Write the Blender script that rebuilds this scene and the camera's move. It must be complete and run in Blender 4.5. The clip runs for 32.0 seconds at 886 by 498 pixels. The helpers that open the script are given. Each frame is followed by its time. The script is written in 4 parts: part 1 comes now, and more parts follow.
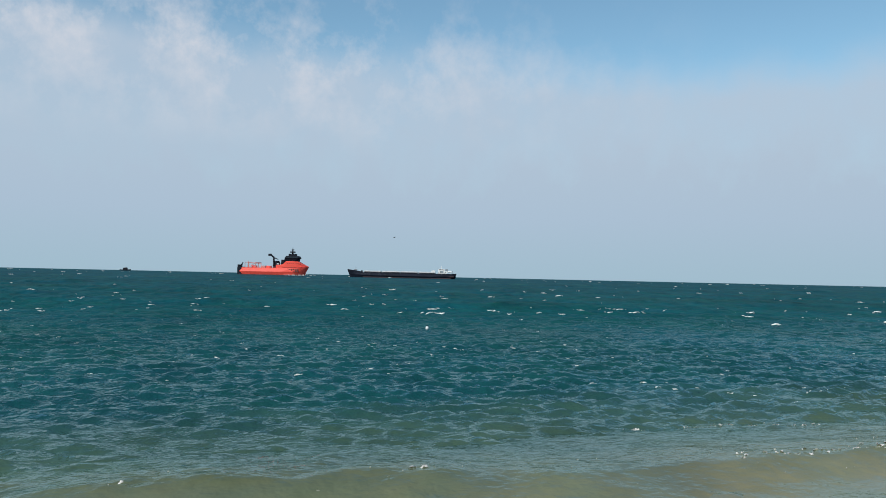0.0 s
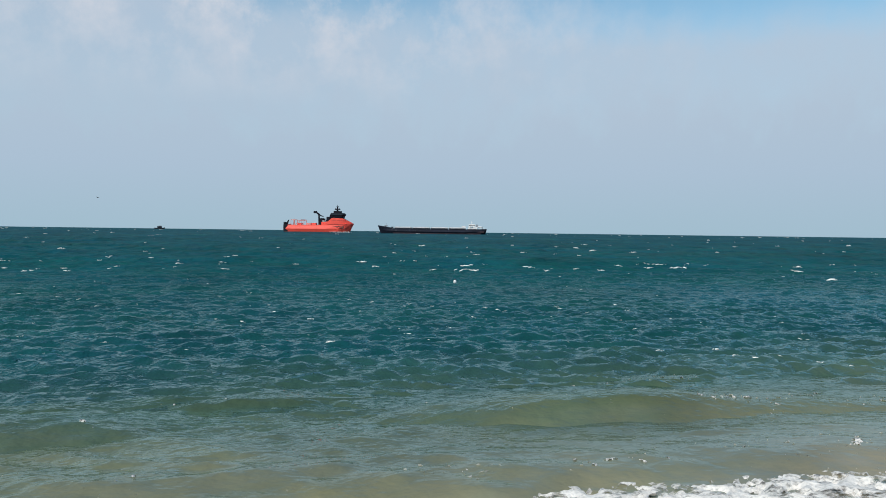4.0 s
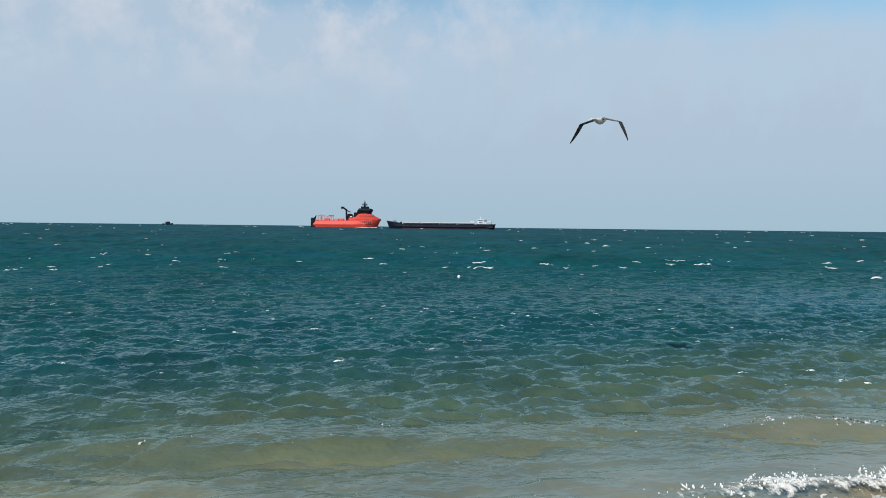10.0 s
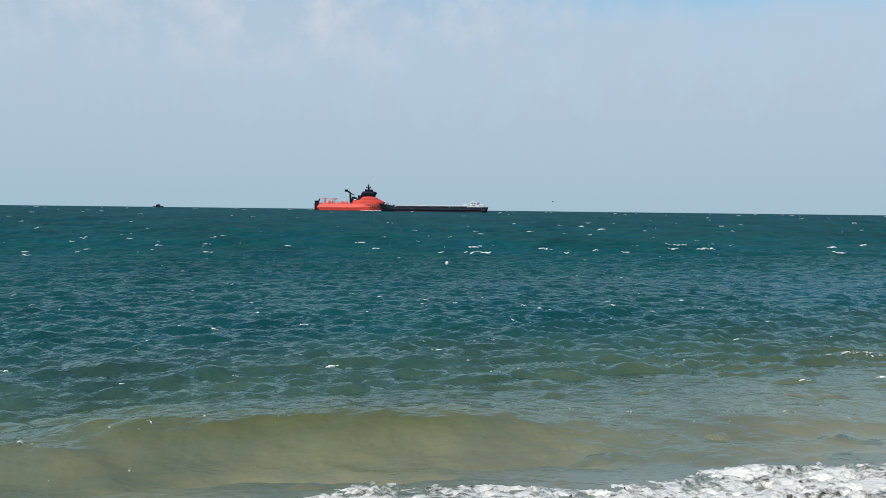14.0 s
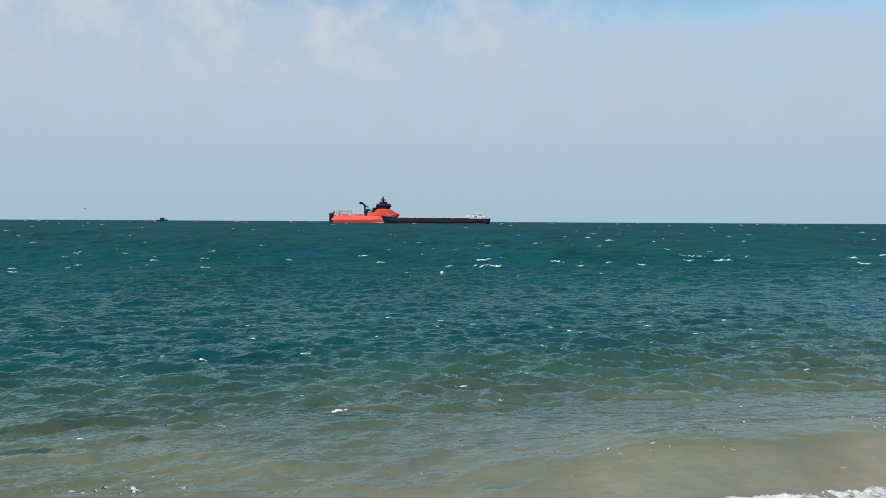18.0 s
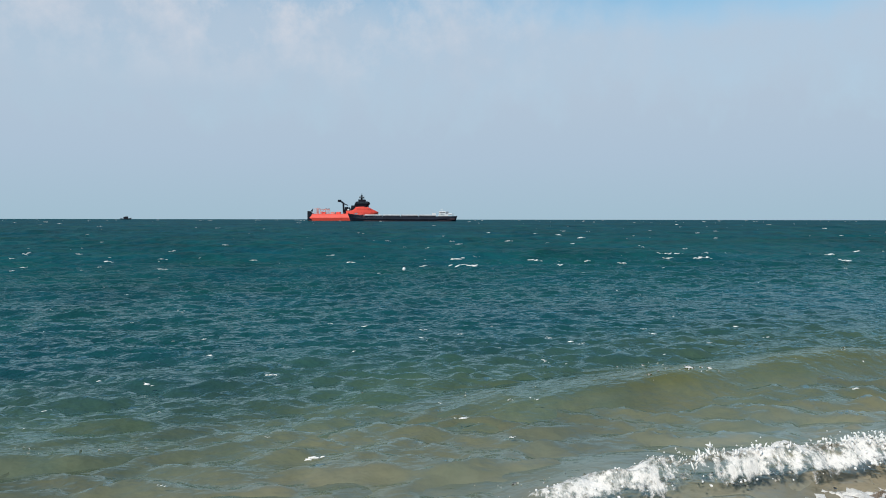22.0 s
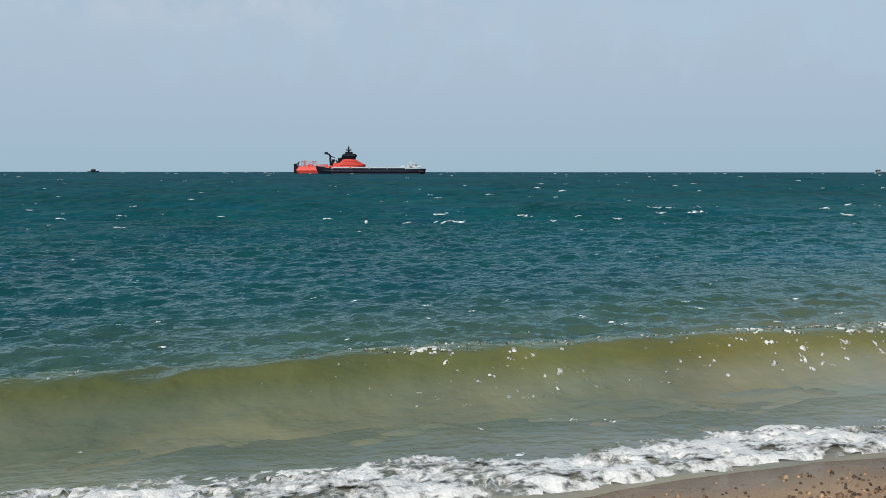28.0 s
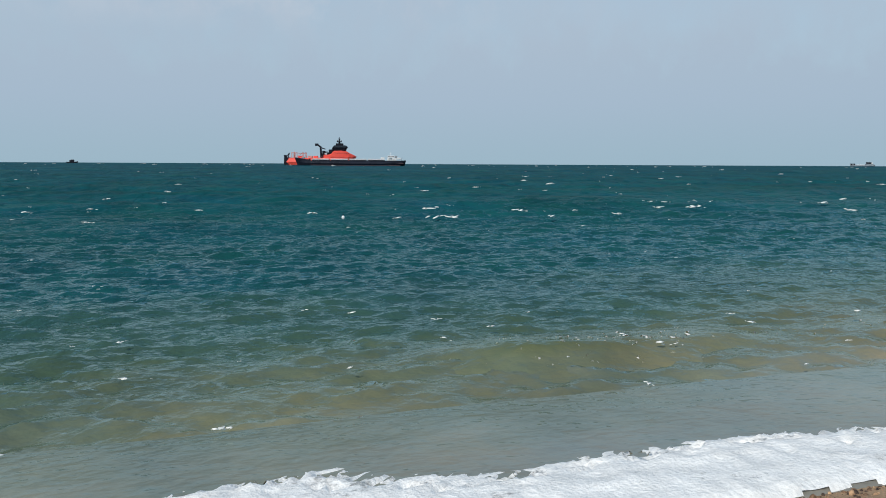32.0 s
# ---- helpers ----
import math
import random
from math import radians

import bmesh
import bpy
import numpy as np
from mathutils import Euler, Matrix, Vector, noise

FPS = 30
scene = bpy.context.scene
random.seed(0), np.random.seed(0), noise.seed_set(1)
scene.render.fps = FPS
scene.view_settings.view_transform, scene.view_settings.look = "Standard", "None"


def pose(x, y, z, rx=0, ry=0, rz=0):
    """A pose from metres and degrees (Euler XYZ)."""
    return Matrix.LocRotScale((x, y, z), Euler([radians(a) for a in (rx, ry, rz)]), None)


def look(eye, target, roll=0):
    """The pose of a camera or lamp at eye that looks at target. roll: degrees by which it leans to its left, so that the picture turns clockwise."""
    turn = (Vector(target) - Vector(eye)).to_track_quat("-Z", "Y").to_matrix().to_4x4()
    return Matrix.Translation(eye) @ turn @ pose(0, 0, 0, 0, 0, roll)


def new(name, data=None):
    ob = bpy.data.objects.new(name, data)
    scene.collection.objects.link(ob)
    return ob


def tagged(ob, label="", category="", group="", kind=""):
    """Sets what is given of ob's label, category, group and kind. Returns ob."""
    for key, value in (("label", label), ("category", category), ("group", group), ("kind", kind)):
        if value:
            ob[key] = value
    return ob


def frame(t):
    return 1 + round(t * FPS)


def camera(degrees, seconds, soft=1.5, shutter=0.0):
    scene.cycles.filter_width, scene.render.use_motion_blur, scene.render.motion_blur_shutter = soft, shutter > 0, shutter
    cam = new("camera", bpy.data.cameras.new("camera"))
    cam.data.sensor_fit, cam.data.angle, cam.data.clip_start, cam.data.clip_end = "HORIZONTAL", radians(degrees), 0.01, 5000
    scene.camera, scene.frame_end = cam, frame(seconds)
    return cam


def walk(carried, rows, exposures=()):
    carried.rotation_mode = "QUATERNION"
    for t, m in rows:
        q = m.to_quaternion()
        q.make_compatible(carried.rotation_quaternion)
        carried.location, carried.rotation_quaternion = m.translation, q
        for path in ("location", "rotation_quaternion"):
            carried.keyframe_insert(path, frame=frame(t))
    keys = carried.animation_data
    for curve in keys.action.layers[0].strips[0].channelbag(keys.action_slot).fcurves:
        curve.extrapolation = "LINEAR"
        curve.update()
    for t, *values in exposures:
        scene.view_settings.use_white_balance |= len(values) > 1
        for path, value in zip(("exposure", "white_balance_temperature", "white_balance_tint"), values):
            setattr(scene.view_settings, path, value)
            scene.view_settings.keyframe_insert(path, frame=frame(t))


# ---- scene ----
# The eye stands on the beach; u runs out to sea across the shore, v along it.
EYE = 2.5
SHORE = 12.0
LENS = 1305.0
CA, SA = math.cos(radians(SHORE)), math.sin(radians(SHORE))
CLIP = 32.0

# seconds, heading (right positive), pitch, lean
VIEW = [
    (0.0, -0.000, 2.147, 1.261),
    (0.5, -0.937, 1.858, 0.701),
    (1.0, -0.241, 2.359, 1.059),
    (1.5, -0.325, 2.167, 0.885),
    (2.0, -2.012, 0.038, 1.187),
    (2.5, -1.829, -0.930, 1.442),
    (3.0, -1.127, -1.213, 1.440),
    (3.5, -1.913, -1.203, 0.824),
    (5.5, -2.205, -2.111, 0.703),
    (6.0, -2.183, -1.466, 0.904),
    (6.5, -2.596, -1.506, 0.808),
    (7.0, -3.117, -1.975, 0.551),
    (7.5, -3.289, -1.181, 0.472),
    (8.0, -3.598, -1.809, 0.439),
    (8.5, -3.110, -2.226, 0.620),
    (9.0, -2.961, -2.837, 0.542),
    (9.5, -3.029, -1.739, 0.499),
    (10.0, -2.399, -1.730, 0.634),
    (10.5, -1.880, -1.594, 0.536),
    (11.0, -2.087, -1.575, 0.816),
    (11.5, -1.633, -1.793, 0.663),
    (12.0, -2.532, -1.477, 0.666),
    (12.5, -2.035, -1.078, 0.603),
    (13.0, -2.089, -1.750, 0.704),
    (13.5, -2.079, -2.188, 0.638),
    (14.0, -1.602, -3.049, 0.671),
    (14.5, -2.038, -3.171, 0.398),
    (16.5, -2.388, -3.660, 0.718),
    (17.0, -1.516, -3.232, 0.152),
    (17.5, -1.388, -1.993, 0.572),
    (18.0, -1.733, -2.148, 0.300),
    (18.5, -1.414, -1.706, 0.248),
    (19.0, -1.857, -1.453, 0.280),
    (19.5, -1.042, -1.499, 0.463),
    (20.0, -0.763, -0.607, 0.335),
    (20.5, -0.738, 0.088, 0.402),
    (21.0, -0.039, -0.434, 0.131),
    (21.5, 0.163, -1.234, 0.556),
    (22.0, 0.829, -2.320, 0.094),
    (22.5, 1.091, -2.307, 0.231),
    (23.0, 0.669, -1.517, 0.147),
    (23.5, 1.011, -1.425, 0.479),
    (24.0, 1.521, -1.940, 0.385),
    (24.5, 1.401, -1.347, 0.580),
    (25.0, 2.394, -2.538, 0.474),
    (25.5, 3.105, -3.282, 0.527),
    (27.5, 3.635, -4.687, 0.138),
    (28.0, 3.051, -5.988, 0.043),
    (28.5, 3.403, -6.287, 0.236),
    (29.0, 3.314, -6.093, 0.132),
    (29.5, 3.222, -6.026, 0.533),
    (30.0, 4.264, -6.248, 0.452),
    (30.5, 4.908, -7.082, 0.525),
    (31.0, 4.034, -7.003, 0.481),
    (31.5, 4.130, -5.946, 0.623),
    (32.0, 4.534, -6.595, 0.275),
]
cam = camera(62.0, CLIP, soft=0.95)
walk(cam, [(t, pose(0, 0, EYE, 90 + p, 0, -y) @ pose(0, 0, 0, 0, 0, r)) for t, y, p, r in VIEW],
     exposures=[(0.0, -0.02), (1.0, -0.12), (2.0, -0.18), (2.7, 0.0), (3.5, 0.0), (5.5, -0.10), (6.0, -0.12), (7.0, 0.02), (19.0, 0.02), (22.5, 0.0), (24.0, -0.13), (25.0, -0.08), (28.0, -0.08), (29.0, -0.04), (30.0, 0.02), (31.0, -0.09), (CLIP, -0.12)])


# ---- world and sun ----
SUN_AZ, SUN_EL = 212.0, 42.0


def make_world():
    w = bpy.data.worlds.new("sky")
    scene.world = w
    w.use_nodes = True
    nt = w.node_tree
    nt.nodes.clear()
    N, L = nt.nodes.new, nt.links.new
    out = N("ShaderNodeOutputWorld")
    bg = N("ShaderNodeBackground")
    sky = N("ShaderNodeTexSky")
    sky.sky_type = "NISHITA"
    sky.sun_disc = False
    sky.sun_elevation, sky.sun_rotation = radians(SUN_EL), radians(SUN_AZ)
    sky.air_density, sky.dust_density, sky.ozone_density = 1.0, 0.6, 2.0
    bg.inputs["Strength"].default_value = 0.1
    tc = N("ShaderNodeTexCoord")
    sep = N("ShaderNodeSeparateXYZ")
    L(tc.outputs["Generated"], sep.inputs[0])

    def maths(op, a, b, clamp=False):
        n = N("ShaderNodeMath")
        n.operation, n.use_clamp = op, clamp
        for i, x in enumerate((a, b)):
            if isinstance(x, (int, float)):
                n.inputs[i].default_value = x
            else:
                L(x, n.inputs[i])
        return n.outputs[0]

    def clouds(scale, sx, sz, detail, rough, off):
        m = N("ShaderNodeMapping")
        m.inputs["Scale"].default_value = (sx, sx, sz)
        m.inputs["Location"].default_value = off
        L(tc.outputs["Generated"], m.inputs[0])
        n = N("ShaderNodeTexNoise")
        n.inputs["Scale"].default_value, n.inputs["Detail"].default_value = scale, detail
        n.inputs["Roughness"].default_value = rough
        L(m.outputs[0], n.inputs["Vector"])
        return n.outputs[0]

    big = clouds(3.4, 1.0, 2.6, 3, 0.5, (3.1, 0.7, 0.4))
    puff = clouds(11.0, 1.3, 0.9, 5, 0.62, (0.3, 1.9, 4.4))
    # the upper edge of a thin veil of cloud, lower towards the right
    edge = maths("SUBTRACT", 0.326, maths("MULTIPLY", sep.outputs[0], 0.055))
    edge = maths("ADD", edge, maths("MULTIPLY", maths("SUBTRACT", puff, 0.5), 0.05))
    edge = maths("ADD", edge, maths("MULTIPLY", maths("SUBTRACT", big, 0.5), 0.09))
    veil = maths("MULTIPLY", maths("SUBTRACT", edge, sep.outputs[2]), 12.0, True)
    ramp = N("ShaderNodeValToRGB")
    ramp.color_ramp.interpolation = "EASE"
    L(veil, ramp.inputs[0])
    thick = maths("ADD", maths("ADD", 0.66, maths("MULTIPLY", puff, 0.42)), maths("MULTIPLY", maths("SUBTRACT", 0.2, sep.outputs[2]), 1.6), True)
    fac = maths("MULTIPLY", ramp.outputs[0], thick)
    col = N("ShaderNodeValToRGB")
    L(maths("MULTIPLY", sep.outputs[2], 2.5, True), col.inputs[0])
    e = col.color_ramp.elements
    e[0].position, e[0].color = 0.0, (3.65, 5.15, 6.2, 1)
    e[1].position, e[1].color = 1.0, (5.3, 6.0, 7.05, 1)
    mid = e.new(0.2)
    mid.color = (4.12, 5.32, 6.6, 1)
    mix = N("ShaderNodeMix")
    mix.data_type = "RGBA"
    L(fac, mix.inputs[0])
    tint = N("ShaderNodeMix")
    tint.data_type, tint.blend_type = "RGBA", "MULTIPLY"
    tint.inputs[0].default_value = 1.0
    tint.inputs[7].default_value = (1.28, 1.52, 1.38, 1)
    L(sky.outputs[0], tint.inputs[6])
    L(tint.outputs[2], mix.inputs[6])
    L(col.outputs[0], mix.inputs[7])
    # brighter tufts along the upper edge of the veil
    tuft = clouds(9.0, 1.4, 1.3, 6, 0.64, (5.3, 2.1, 0.8))
    band = maths("MULTIPLY", maths("SUBTRACT", 1.0, maths("MULTIPLY", maths("ABSOLUTE", maths("SUBTRACT", sep.outputs[2], maths("SUBTRACT", edge, 0.06)), 0.0), 8.0)), 1.0, True)
    # fewer of them towards the right
    side = maths("SUBTRACT", 0.65, maths("MULTIPLY", sep.outputs[0], 2.0), True)
    tfac = maths("MULTIPLY", maths("MULTIPLY", maths("MULTIPLY", maths("SUBTRACT", tuft, 0.46), 5.0, True), band), side)
    mix2 = N("ShaderNodeMix")
    mix2.data_type = "RGBA"
    mix2.inputs[7].default_value = (6.4, 6.7, 7.4, 1)
    L(maths("MULTIPLY", tfac, 0.9), mix2.inputs[0])
    L(mix.outputs[2], mix2.inputs[6])
    L(mix2.outputs[2], bg.inputs[0])
    L(bg.outputs[0], out.inputs[0])


make_world()
sun = new("sun", bpy.data.lights.new("sun", "SUN"))
sun.data.energy, sun.data.angle, sun.data.color = 3.0, radians(0.6), (1.0, 0.95, 0.87)
_a, _e = radians(SUN_AZ), radians(SUN_EL)
sun.matrix_world = look((0, 0, 60), (-math.sin(_a) * math.cos(_e), -math.cos(_a) * math.cos(_e), 60 - math.sin(_e)))


# ---- materials ----
def material(name, colour, rough=0.6, metal=0.0, vary=0.12, scale=3.0, bump=0.0, fine=30.0, spec=0.5, tint=None):
    """Base colour with a broad and a fine variation, and a fine relief."""
    m = bpy.data.materials.new(name)
    m.use_nodes = True
    nt = m.node_tree
    N, L = nt.nodes.new, nt.links.new
    b = nt.nodes["Principled BSDF"]
    b.inputs["Roughness"].default_value, b.inputs["Metallic"].default_value = rough, metal
    b.inputs["Specular IOR Level"].default_value = spec
    tc = N("ShaderNodeTexCoord")
    n1, n2 = N("ShaderNodeTexNoise"), N("ShaderNodeTexNoise")
    for n, s in ((n1, scale), (n2, fine)):
        n.inputs["Scale"].default_value, n.inputs["Detail"].default_value = s, 4
        L(tc.outputs["Object"], n.inputs["Vector"])
    add = N("ShaderNodeMath")
    add.operation = "ADD"
    L(n1.outputs[0], add.inputs[0])
    L(n2.outputs[0], add.inputs[1])
    mr = N("ShaderNodeMapRange")
    mr.inputs["From Min"].default_value, mr.inputs["From Max"].default_value = 0.7, 1.3
    L(add.outputs[0], mr.inputs[0])
    mix = N("ShaderNodeMix")
    mix.data_type = "RGBA"
    dark = tint or [c * (1 - vary * 2) for c in colour]
    mix.inputs[6].default_value = (*dark, 1)
    mix.inputs[7].default_value = (*[min(1, c * (1 + vary)) for c in colour], 1)
    L(mr.outputs[0], mix.inputs[0])
    L(mix.outputs[2], b.inputs["Base Color"])
    if bump:
        bp = N("ShaderNodeBump")
        bp.inputs["Strength"].default_value, bp.inputs["Distance"].default_value = 1.0, bump
        L(n2.outputs[0], bp.inputs["Height"])
        L(bp.outputs[0], b.inputs["Normal"])
    return m


def water_material():
    """Sea water: olive with stirred-up sand near the shore, green and then deep teal further out."""
    m = bpy.data.materials.new("sea_water")
    m.use_nodes = True
    nt = m.node_tree
    N, L = nt.nodes.new, nt.links.new
    b = nt.nodes["Principled BSDF"]
    geo, tc = N("ShaderNodeNewGeometry"), N("ShaderNodeTexCoord")
    dot = N("ShaderNodeVectorMath")
    dot.operation = "DOT_PRODUCT"
    # the shallows reach further out towards the right
    dot.inputs[1].default_value = (-SA - 0.20 * CA, CA - 0.20 * SA, 0)
    L(geo.outputs["Position"], dot.inputs[0])

    def noise_node(scale, stretch, detail, rough=0.5, vec=None):
        mp = N("ShaderNodeMapping")
        mp.inputs["Scale"].default_value = stretch
        L(vec or tc.outputs["Object"], mp.inputs[0])
        n = N("ShaderNodeTexNoise")
        n.inputs["Scale"].default_value, n.inputs["Detail"].default_value = scale, detail
        n.inputs["Roughness"].default_value = rough
        L(mp.outputs[0], n.inputs["Vector"])
        return n.outputs[0]

    def maths(op, a, c, clamp=False):
        n = N("ShaderNodeMath")
        n.operation, n.use_clamp = op, clamp
        for i, x in enumerate((a, c)):
            if isinstance(x, (int, float)):
                n.inputs[i].default_value = x
            else:
                L(x, n.inputs[i])
        return n.outputs[0]

    patch = noise_node(0.16, (0.45, 1.5, 1), 3)
    far_patch = noise_node(0.02, (0.3, 1.2, 1), 3)
    mottle = noise_node(0.9, (0.45, 1.3, 1), 5, 0.65)
    u = maths("ADD", maths("ADD", dot.outputs["Value"], 1.0), maths("ADD", maths("MULTIPLY", maths("SUBTRACT", patch, 0.5), 3.5), maths("MULTIPLY", maths("SUBTRACT", mottle, 0.5), 3.5)))
    # logarithm of the distance from the waterline, 0 at 4 m and 1 at 400 m
    lg = maths("LOGARITHM", maths("MAXIMUM", maths("DIVIDE", u, 4.0), 1.0), 100.0)

    def depth_ramp(stops):
        rp = N("ShaderNodeValToRGB")
        L(lg, rp.inputs[0])
        e = rp.color_ramp.elements
        e[0].position, e[0].color = stops[0][0], (*stops[0][1], 1)
        e[1].position, e[1].color = stops[-1][0], (*stops[-1][1], 1)
        for p, c in stops[1:-1]:
            e.new(p).color = (*c, 1)
        return rp.outputs[0]

    clear = depth_ramp(((0.0, (0.280, 0.255, 0.215)), (0.08, (0.300, 0.275, 0.205)), (0.13, (0.212, 0.214, 0.145)), (0.17, (0.158, 0.168, 0.102)),
                        (0.23, (0.060, 0.104, 0.066)), (0.31, (0.007, 0.064, 0.066)), (0.6, (0.007, 0.074, 0.084)), (1.0, (0.006, 0.060, 0.080))))
    lit_olive = depth_ramp(((0.0, (0.300, 0.255, 0.160)), (0.09, (0.215, 0.195, 0.088)), (0.15, (0.148, 0.145, 0.046)), (0.20, (0.105, 0.120, 0.046)),
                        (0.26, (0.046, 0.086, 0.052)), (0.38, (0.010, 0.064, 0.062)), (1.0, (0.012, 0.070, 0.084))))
    # higher waves: sunlight through their body, put into the colour as a yellower olive
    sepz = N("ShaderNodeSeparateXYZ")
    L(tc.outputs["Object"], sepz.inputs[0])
    lit_height = N("ShaderNodeMapRange")
    lit_height.inputs["From Min"].default_value, lit_height.inputs["From Max"].default_value = 0.15, 0.34
    L(maths("ADD", sepz.outputs[2], maths("MULTIPLY", maths("SUBTRACT", patch, 0.5), 0.20)), lit_height.inputs[0])
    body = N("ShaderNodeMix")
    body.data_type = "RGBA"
    L(lit_height.outputs[0], body.inputs[0])
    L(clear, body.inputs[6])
    L(lit_olive, body.inputs[7])
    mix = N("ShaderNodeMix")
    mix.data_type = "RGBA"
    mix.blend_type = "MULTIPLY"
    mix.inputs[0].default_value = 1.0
    # dashes of light and shade on the wave slopes, multiplied into the colour
    slope_tone = N("ShaderNodeMapRange")
    slope_tone.inputs["From Min"].default_value, slope_tone.inputs["From Max"].default_value = 0.34, 0.66
    slope_tone.inputs["To Min"].default_value, slope_tone.inputs["To Max"].default_value = 0.72, 1.28
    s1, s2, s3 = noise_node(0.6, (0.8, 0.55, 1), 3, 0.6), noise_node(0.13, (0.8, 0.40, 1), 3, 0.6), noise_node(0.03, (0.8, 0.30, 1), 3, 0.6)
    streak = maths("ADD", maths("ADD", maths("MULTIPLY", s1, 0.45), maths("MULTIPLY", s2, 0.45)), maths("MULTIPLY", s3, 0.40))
    L(maths("ADD", maths("MULTIPLY", far_patch, 0.15), maths("SUBTRACT", streak, 0.225)), slope_tone.inputs[0])
    # greener and bluer streaks
    hue, cast = N("ShaderNodeMix"), N("ShaderNodeMix")
    hue.data_type = cast.data_type = "RGBA"
    cast.blend_type = "MULTIPLY"
    cast.inputs[0].default_value = 1.0
    hue.inputs[6].default_value, hue.inputs[7].default_value = (0.7, 0.90, 1.12, 1), (1.35, 1.10, 0.88, 1)
    L(maths("ADD", maths("MULTIPLY", maths("SUBTRACT", noise_node(0.22, (0.6, 0.5, 1), 6, 0.7), 0.5), 2.2), 0.5, True), hue.inputs[0])
    L(body.outputs[2], cast.inputs[6])
    L(hue.outputs[2], cast.inputs[7])
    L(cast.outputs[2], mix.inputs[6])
    L(slope_tone.outputs[0], mix.inputs[7])
    L(mix.outputs[2], b.inputs["Base Color"])
    b.inputs["Roughness"].default_value = 0.5
    b.inputs["Specular IOR Level"].default_value = 0.0
    # the share of mirrored sky falls off where waves too small to see tilt the surface every way
    gloss = N("ShaderNodeMapRange")
    gloss.interpolation_type = "SMOOTHSTEP"
    gloss.inputs["From Min"].default_value, gloss.inputs["From Max"].default_value = 0.20, 0.62
    gloss.inputs["To Min"].default_value, gloss.inputs["To Max"].default_value = 1.0, 0.11
    L(lg, gloss.inputs[0])
    # wind ripples
    r1 = noise_node(2.6, (0.7, 1.0, 1), 3, 0.55)
    r2 = noise_node(8.0, (0.7, 1.0, 1), 2, 0.5)
    calm = N("ShaderNodeMapRange")
    calm.inputs["From Min"].default_value, calm.inputs["From Max"].default_value = 0.12, 0.32
    calm.inputs["To Min"].default_value = 0.4
    L(lg, calm.inputs[0])
    # longer waves on the open water
    wide = N("ShaderNodeMapRange")
    wide.inputs["From Min"].default_value, wide.inputs["From Max"].default_value = 0.42, 0.62
    L(lg, wide.inputs[0])
    r3, r4 = noise_node(0.7, (0.8, 0.6, 1), 3, 0.55), noise_node(0.16, (0.8, 0.45, 1), 3, 0.55)
    open_sea = maths("MULTIPLY", maths("ADD", maths("MULTIPLY", r3, 0.45), maths("MULTIPLY", r4, 1.6)), wide.outputs[0])
    hgt = maths("MULTIPLY", maths("ADD", maths("MULTIPLY", r1, 0.075), maths("MULTIPLY", r2, 0.042)), calm.outputs[0])
    bp = N("ShaderNodeBump")
    bp.inputs["Strength"].default_value, bp.inputs["Distance"].default_value = 1.0, 1.0
    L(maths("ADD", hgt, open_sea), bp.inputs["Height"])
    L(bp.outputs[0], b.inputs["Normal"])
    fr, gl, ms = N("ShaderNodeFresnel"), N("ShaderNodeBsdfGlossy"), N("ShaderNodeMixShader")
    fr.inputs["IOR"].default_value = 1.33
    gl.inputs["Roughness"].default_value = 0.06
    gl.inputs["Color"].default_value = (0.74, 0.95, 0.95, 1)
    L(bp.outputs[0], fr.inputs["Normal"])
    L(bp.outputs[0], gl.inputs["Normal"])
    L(maths("MINIMUM", maths("MULTIPLY", fr.outputs[0], gloss.outputs[0]), 0.40), ms.inputs[0])
    L(b.outputs[0], ms.inputs[1])
    L(gl.outputs[0], ms.inputs[2])
    L(ms.outputs[0], nt.nodes["Material Output"].inputs["Surface"])
    return m


def beach_material():
    """Sand and fine shingle, wet and dark near the water."""
    m = material("beach_sand", (0.46, 0.29, 0.165), 0.85, vary=0.2, scale=1.2, bump=0.012, fine=60.0)
    nt = m.node_tree
    N, L = nt.nodes.new, nt.links.new
    b = nt.nodes["Principled BSDF"]
    geo = N("ShaderNodeNewGeometry")
    dot = N("ShaderNodeVectorMath")
    dot.operation = "DOT_PRODUCT"
    dot.inputs[1].default_value = (-SA, CA, 0)
    L(geo.outputs["Position"], dot.inputs[0])
    n = N("ShaderNodeTexNoise")
    n.inputs["Scale"].default_value = 0.9
    L(geo.outputs["Position"], n.inputs["Vector"])
    add = N("ShaderNodeMath")
    L(dot.outputs["Value"], add.inputs[0])
    L(n.outputs[0], add.inputs[1])
    wet = N("ShaderNodeMapRange")
    wet.inputs["From Min"].default_value, wet.inputs["From Max"].default_value = 5.0, 5.4
    L(add.outputs[0], wet.inputs[0])
    mix = N("ShaderNodeMix")
    mix.data_type = "RGBA"
    mix.blend_type = "MULTIPLY"
    mix.inputs[7].default_value = (0.60, 0.63, 0.68, 1)
    L(wet.outputs[0], mix.inputs[0])
    src = b.inputs["Base Color"].links[0].from_socket
    L(src, mix.inputs[6])
    L(mix.outputs[2], b.inputs["Base Color"])
    rr = N("ShaderNodeMapRange")
    rr.inputs["To Min"].default_value, rr.inputs["To Max"].default_value = 0.85, 0.22
    L(wet.outputs[0], rr.inputs[0])
    L(rr.outputs[0], b.inputs["Roughness"])
    return m


